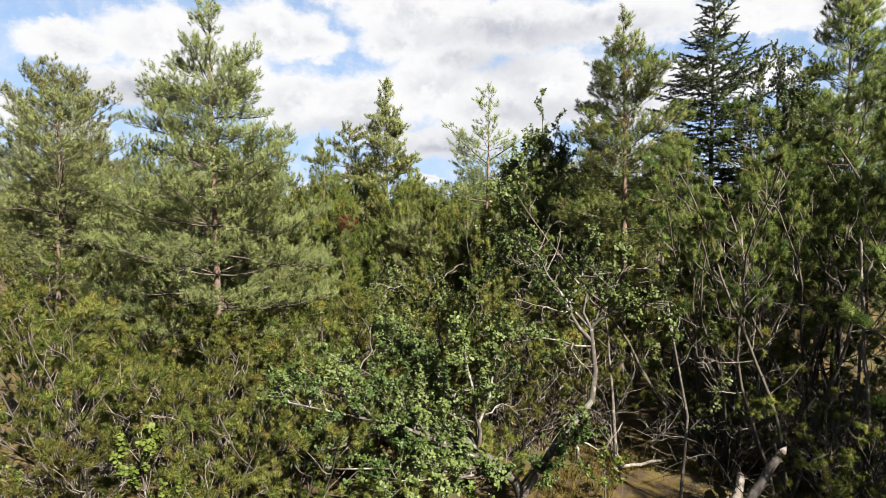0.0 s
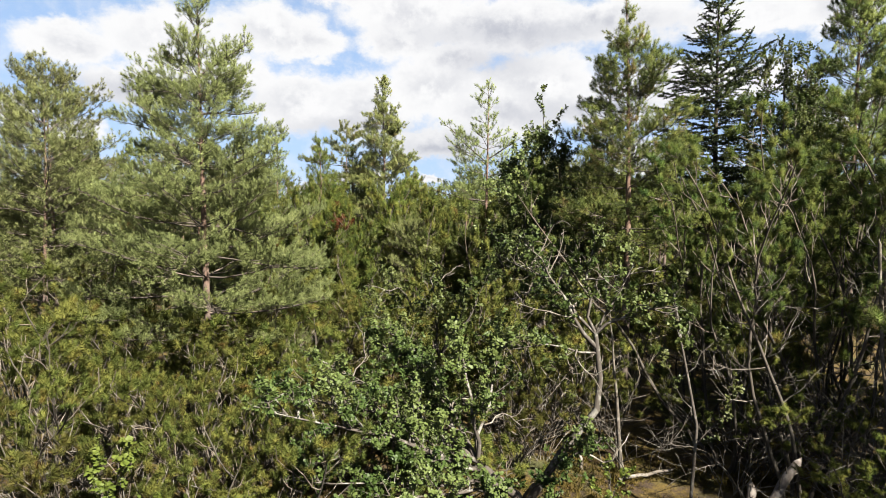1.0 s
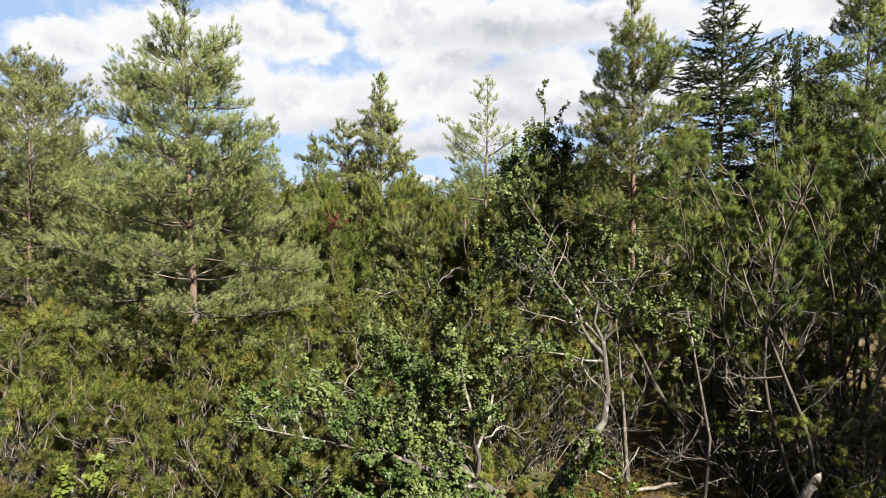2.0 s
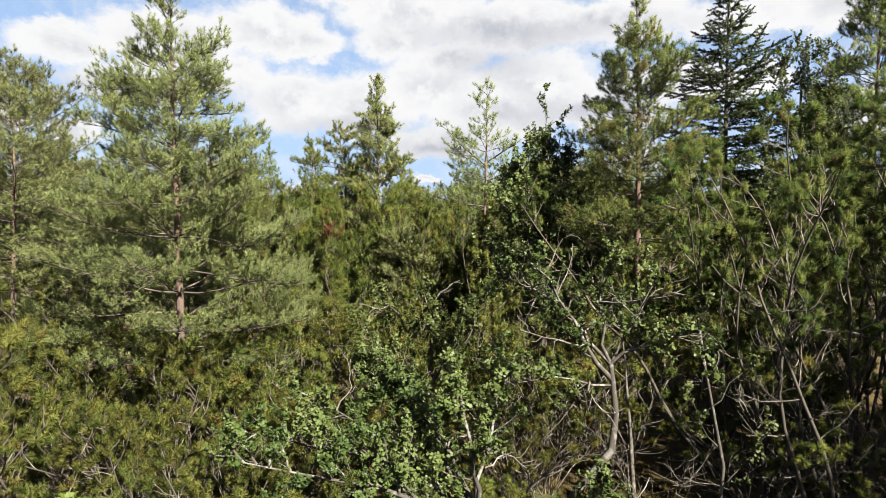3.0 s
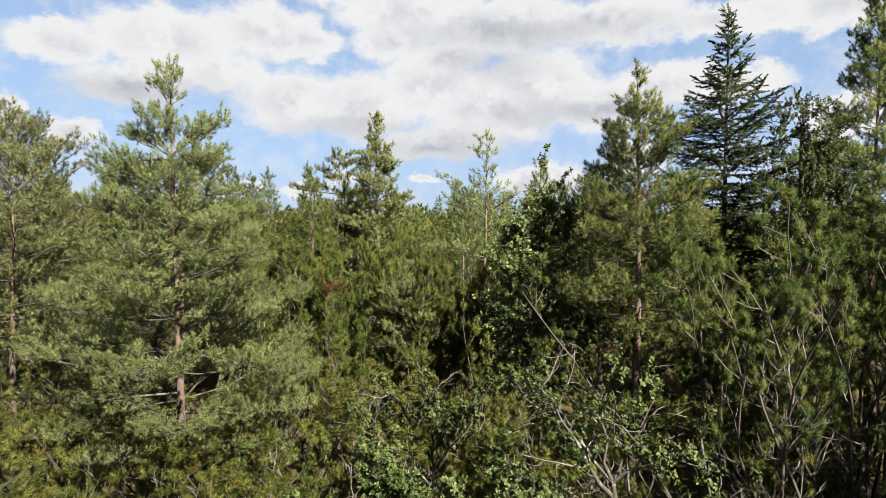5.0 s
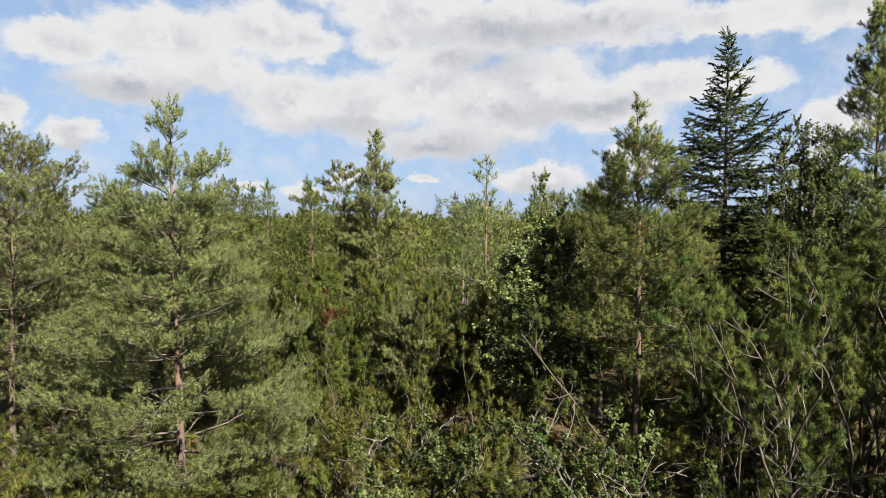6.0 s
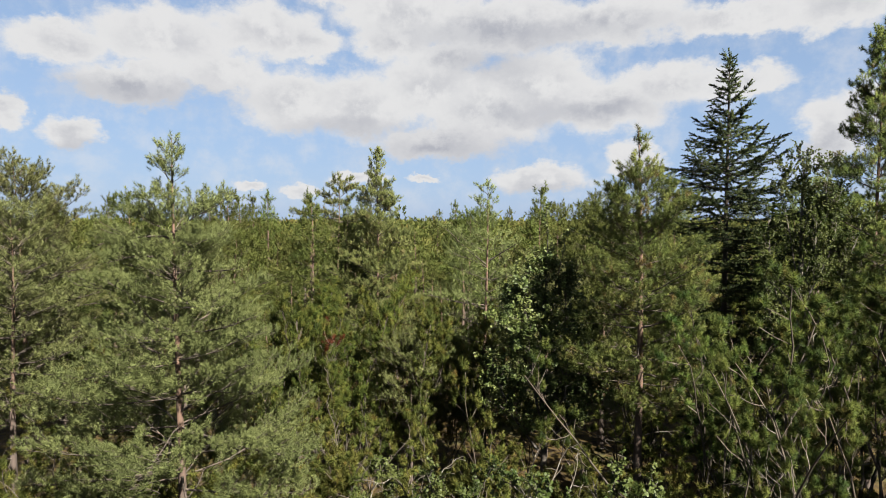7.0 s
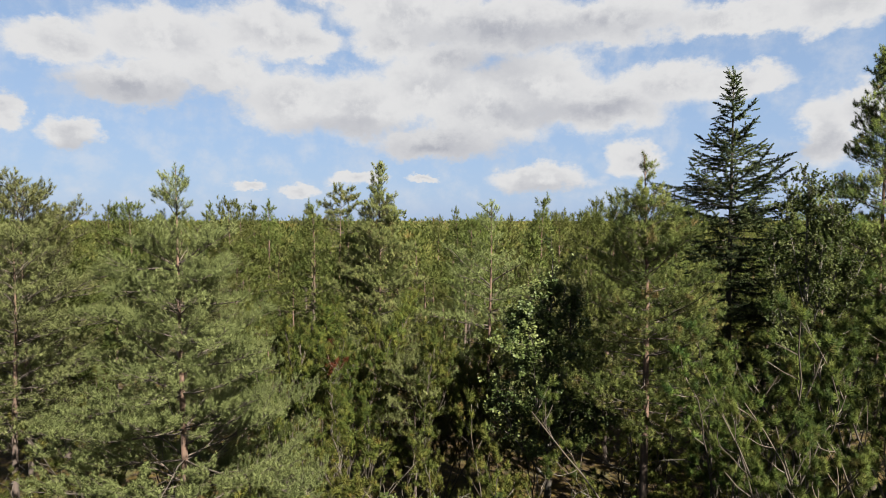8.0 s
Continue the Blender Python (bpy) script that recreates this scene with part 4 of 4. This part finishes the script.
bush_pine("dead_young_pine", 38, 5.2, 0.2, 1, pose(-4.1, 19.4, 0), "young pine with rust-red dead needles at its top", green=RUST, kinds=MID_BRUSH, bare=0.80, every=0.16, dead=6, category="young pine")
for key, form in forms.items():
    tagged(form, group="young pines of the thicket" if key == "column" else "mountain pines of the thicket")
forms["low"].scale = (1.25, 1.25, 1.35)
forms["tall"].scale = (1.1, 1.1, 1.22)
forms["thin"].scale = (1.1, 1.1, 1.2)
forms["column"].scale = (1.0, 1.0, 1.05)
for form, x, y, h, turn, broad in [
    ("wide", -6.3, 10.5, 3.5, 70, 0.9), ("low", -5.2, 11.3, 3.1, 130, 1.0), ("wide", -3.1, 10.1, 2.7, 200, 0.9), 
    ("wide", -2.5, 9.0, 1.8, 10, 1.1), ("low", -1.5, 8.0, 1.2, 40, 1.2), ("wide", -8.8, 13.0, 3.9, 20, 0.9),
    ("low", -10.2, 14.6, 4.0, 60, 1.0), ("wide", -8.1, 14.4, 3.9, 110, 1.0), ("low", -3.4, 12.8, 3.0, 150, 1.1), ("wide", -1.6, 13.2, 2.8, 190, 1.1),
    ("low", -9.8, 17.2, 4.8, 230, 0.9), ("low", -4.5, 17.2, 4.2, 310, 1.0), ("wide", -2.3, 16.6, 3.9, 350, 1.0),
    ("wide", -5.0, 12.6, 3.0, 45, 1.0), ("low", -4.2, 13.6, 3.2, 85, 1.0), ("wide", -6.6, 13.0, 3.3, 125, 1.0), ("wide", -3.8, 8.6, 1.5, 205, 1.1),
    ("low", 1.0, 14.5, 5.1, 35, 0.8), ("low", -2.6, 11.4, 2.6, 15, 1.1), ("wide", -4.6, 14.9, 3.2, 55, 1.1), ("low", -0.9, 14.7, 3.2, 105, 1.1), ("wide", -6.3, 15.4, 3.5, 145, 1.1), ("low", -1.6, 11.6, 2.3, 185, 1.1), ("low", -3.0, 15.6, 3.4, 225, 1.1), ("wide", 0.3, 13.6, 3.2, 75, 1.0),
]:
    plant(form, x, y, h, turn, broad)
for form, x, y, h, turn, broad in [
    ("column", -4.3, 20.0, 5.6, 40, 1.0), ("column", -3.3, 20.4, 6.1, 95, 1.0), ("column", -1.2, 20.3, 6.0, 150, 1.0), ("column", -0.1, 20.6, 5.8, 210, 1.0),
    ("column", -5.4, 21.6, 5.8, 260, 1.0), ("column", 0.9, 22.2, 6.0, 320, 1.0), ("column", -2.0, 22.5, 6.4, 20, 1.0), ("column", -6.8, 22.6, 5.8, 80, 1.0),
]:
    plant(form, x, y, h, turn, broad)
for form, x, y, h, turn, broad in [
    ("tall", 7.4, 11.7, 7.2, 180, 0.9), ("thin", 7.0, 13.6, 7.3, 240, 1.0),
    ("low", 3.4, 13.6, 3.2, 290, 1.0), ("tall", 8.6, 13.6, 7.8, 15, 0.9), ("low", 2.4, 14.2, 3.4, 65, 1.0),
    ("thin", 8.3, 9.9, 6.8, 105, 1.0), ("tall", 9.6, 11.6, 7.4, 155, 1.0), ("thin", 6.2, 15.0, 6.6, 205, 1.0), ("tall", 9.9, 15.5, 7.6, 260, 1.0),
    # The next five stand outside the view, added to throw shade leftwards.
    ("tall", 10.2, 8.6, 7.8, 300, 1.0), ("tall", 8.6, 6.8, 7.4, 30, 1.0), ("thin", 11.8, 6.4, 8.2, 80, 1.1), ("tall", 12.2, 10.4, 8.4, 140, 1.0),
    ("thin", 12.4, 13.4, 8.4, 250, 1.1),
    ("wide", 6.2, 11.9, 2.4, 20, 1.1), ("low", 7.6, 10.2, 2.3, 200, 1.1),
    ("wide", 8.6, 12.2, 2.6, 260, 1.1), ("low", 3.2, 14.6, 2.6, 320, 1.2), ("wide", 1.6, 14.6, 2.6, 15, 1.2), ("low", 6.6, 8.9, 1.3, 15, 1.2),
    ("wide", 1.4, 12.6, 2.4, 115, 1.2), ("low", -0.4, 10.4, 1.6, 165, 1.2), ("low", 7.5, 14.6, 3.4, 40, 1.2), ("low", 9.0, 16.2, 4.2, 90, 1.2), ("low", 8.2, 17.8, 4.4, 150, 1.2), ("low", 10.6, 17.4, 4.6, 210, 1.2), ("low", 7.0, 12.6, 2.2, 270, 1.2), ("wide", 2.6, 19.2, 4.6, 35, 1.0), ("low", 6.8, 18.4, 5.0, 95, 1.0), ("wide", 5.8, 20.6, 5.2, 145, 1.0), ("low", 8.4, 20.2, 5.4, 205, 1.0),
]:
    plant(form, x, y, h, turn, broad)

# ---- the forest behind ----
WOODLAND = "green Scots pine of the forest behind, full to the ground"
stand = [pine("forest_pine", 41 + i, h, 1.0, r, shape, 0.11, pose(x, y, 0), WOODLAND, green=WOODS, kinds=BULK_BRUSH, per=5, gap=0.34, twig=0.28,
              dead=0, whorl=0.62, skip=0.05, joined=True)
         for i, (h, r, shape, x, y) in enumerate([(7.0, 2.2, ROUND, -9.5, 27.0), (7.0, 2.0, CONE, 3.6, 27.5), (6.5, 2.3, ROUND, -15.5, 26.0), (7.0, 1.9, SPIRE, 7.0, 30.0)])]
stand_far = [pine("forest_pine", 51 + i, h, 1.0, r, shape, 0.11, pose(x, y, 0), WOODLAND, green=WOODS, kinds=WIDE_BRUSH, per=4, gap=0.62, twig=0.55,
                  dead=0, whorl=0.80, skip=0.05, joined=True)
             for i, (h, r, shape, x, y) in enumerate([(7.0, 2.2, ROUND, -11.5, 37.0), (7.0, 2.0, CONE, 1.6, 38.5), (6.5, 2.3, ROUND, -19.5, 39.0), (7.0, 1.9, SPIRE, 12.0, 37.0)])]
for ob in stand + stand_far:
    tagged(ob, group="pines of the forest behind")
rs = random.Random(5)
for row in range(6):
    y = 25.0 + row * 4.4
    half = 0.76 * y + 1
    x = -half
    while x < half:
        px, py = x + rs.uniform(-1, 1), y + rs.uniform(-1.6, 1.6)
        x += rs.uniform(2.6, 3.9)
        if math.hypot(px - 10.1, py - 23.1) < 2 or math.hypot(px + 2.9, py - 28.3) < 2.2 or (y < 26 and -8 < px < 2):
            continue
        s = rs.choice((0.68, 0.78, 0.85, 0.92, 1.0, 1.14)) * rs.uniform(0.94, 1.06)
        copy_thing((stand if py < 33 else stand_far)[rs.randrange(4)], pose(px, py, 0, 0, 0, rs.uniform(0, 360))).scale = (s * 1.05, s * 1.05, s)


for x, y, h in [(-23.9, 45, 9.6), (-18.7, 38, 10.3), (-14.3, 42, 9.8), (-14.5, 48, 9.7), (-13.3, 60, 9.3), (-7.6, 50, 9.5), (-0.4, 70, 9.3), (6.5, 60, 9.3),
                (5.7, 36, 9.8), (8.1, 44, 9.8), (9.1, 40, 9.8), (9.1, 34, 9.9), (2.3, 48, 9.4), (-23.0, 55, 9.4), (-22.5, 36, 9.5), (17.5, 30, 10.6)] + [(rs.uniform(-0.72, 0.72) * y, y, rs.uniform(8.6, 10.2)) for y in (34, 37, 41, 43, 46, 49, 52, 54, 57, 59, 62, 64, 66, 69, 71, 74, 76, 80, 84, 88)]:
    ob = copy_thing(stand[rs.randrange(4)], pose(x, y, 0, 0, 0, rs.uniform(0, 360)))
    ob.scale = (h / 8.2, h / 8.2, h / 7.0)


def far_woods():
    """The forest from sixty metres to the horizon, as one mass of crowns."""
    rng = np.random.default_rng(77)
    shoots, stems = [], []
    y = 50.0
    while y < 620:
        half = 0.82 * y + 6
        gap = 3.2 + (y - 50) * 0.035
        x = -half
        while x < half:
            cx, cy, h = x + rng.uniform(-1.3, 1.3), y + rng.uniform(-2, 2), rng.uniform(5.0, 8.4)
            if rng.random() < 0.09:
                h += rng.uniform(0.6, 2.2)
            r = rng.uniform(1.5, 2.4) * gap / 3.9
            n = int(58 * (50 / y) ** 0.75)
            size = 0.95 + y / 150
            for _ in range(n):
                u = rng.uniform(0.15, 1.0) ** 0.8
                a = rng.uniform(0, 6.28)
                rr = r * math.sqrt(max(0.02, 1 - u ** 2.2)) * rng.uniform(0.6, 1.0)
                d = arr(math.cos(a), math.sin(a), 0.5 + u)
                shoots.append((cx + rr * math.cos(a), cy + rr * math.sin(a), h * u - 0.3, *d, size * rng.uniform(0.7, 1.2)))
            x += gap * rng.uniform(0.8, 1.2)
        y += gap * 1.15
    ob = new("far_woods", mesh_of("far_woods", *scatter(rng, FAR_BRUSH, shoots, False)[:2], WOODS))
    tagged(ob, "distant pine forest reaching to the horizon", "forest", kind="stuff")


far_woods()
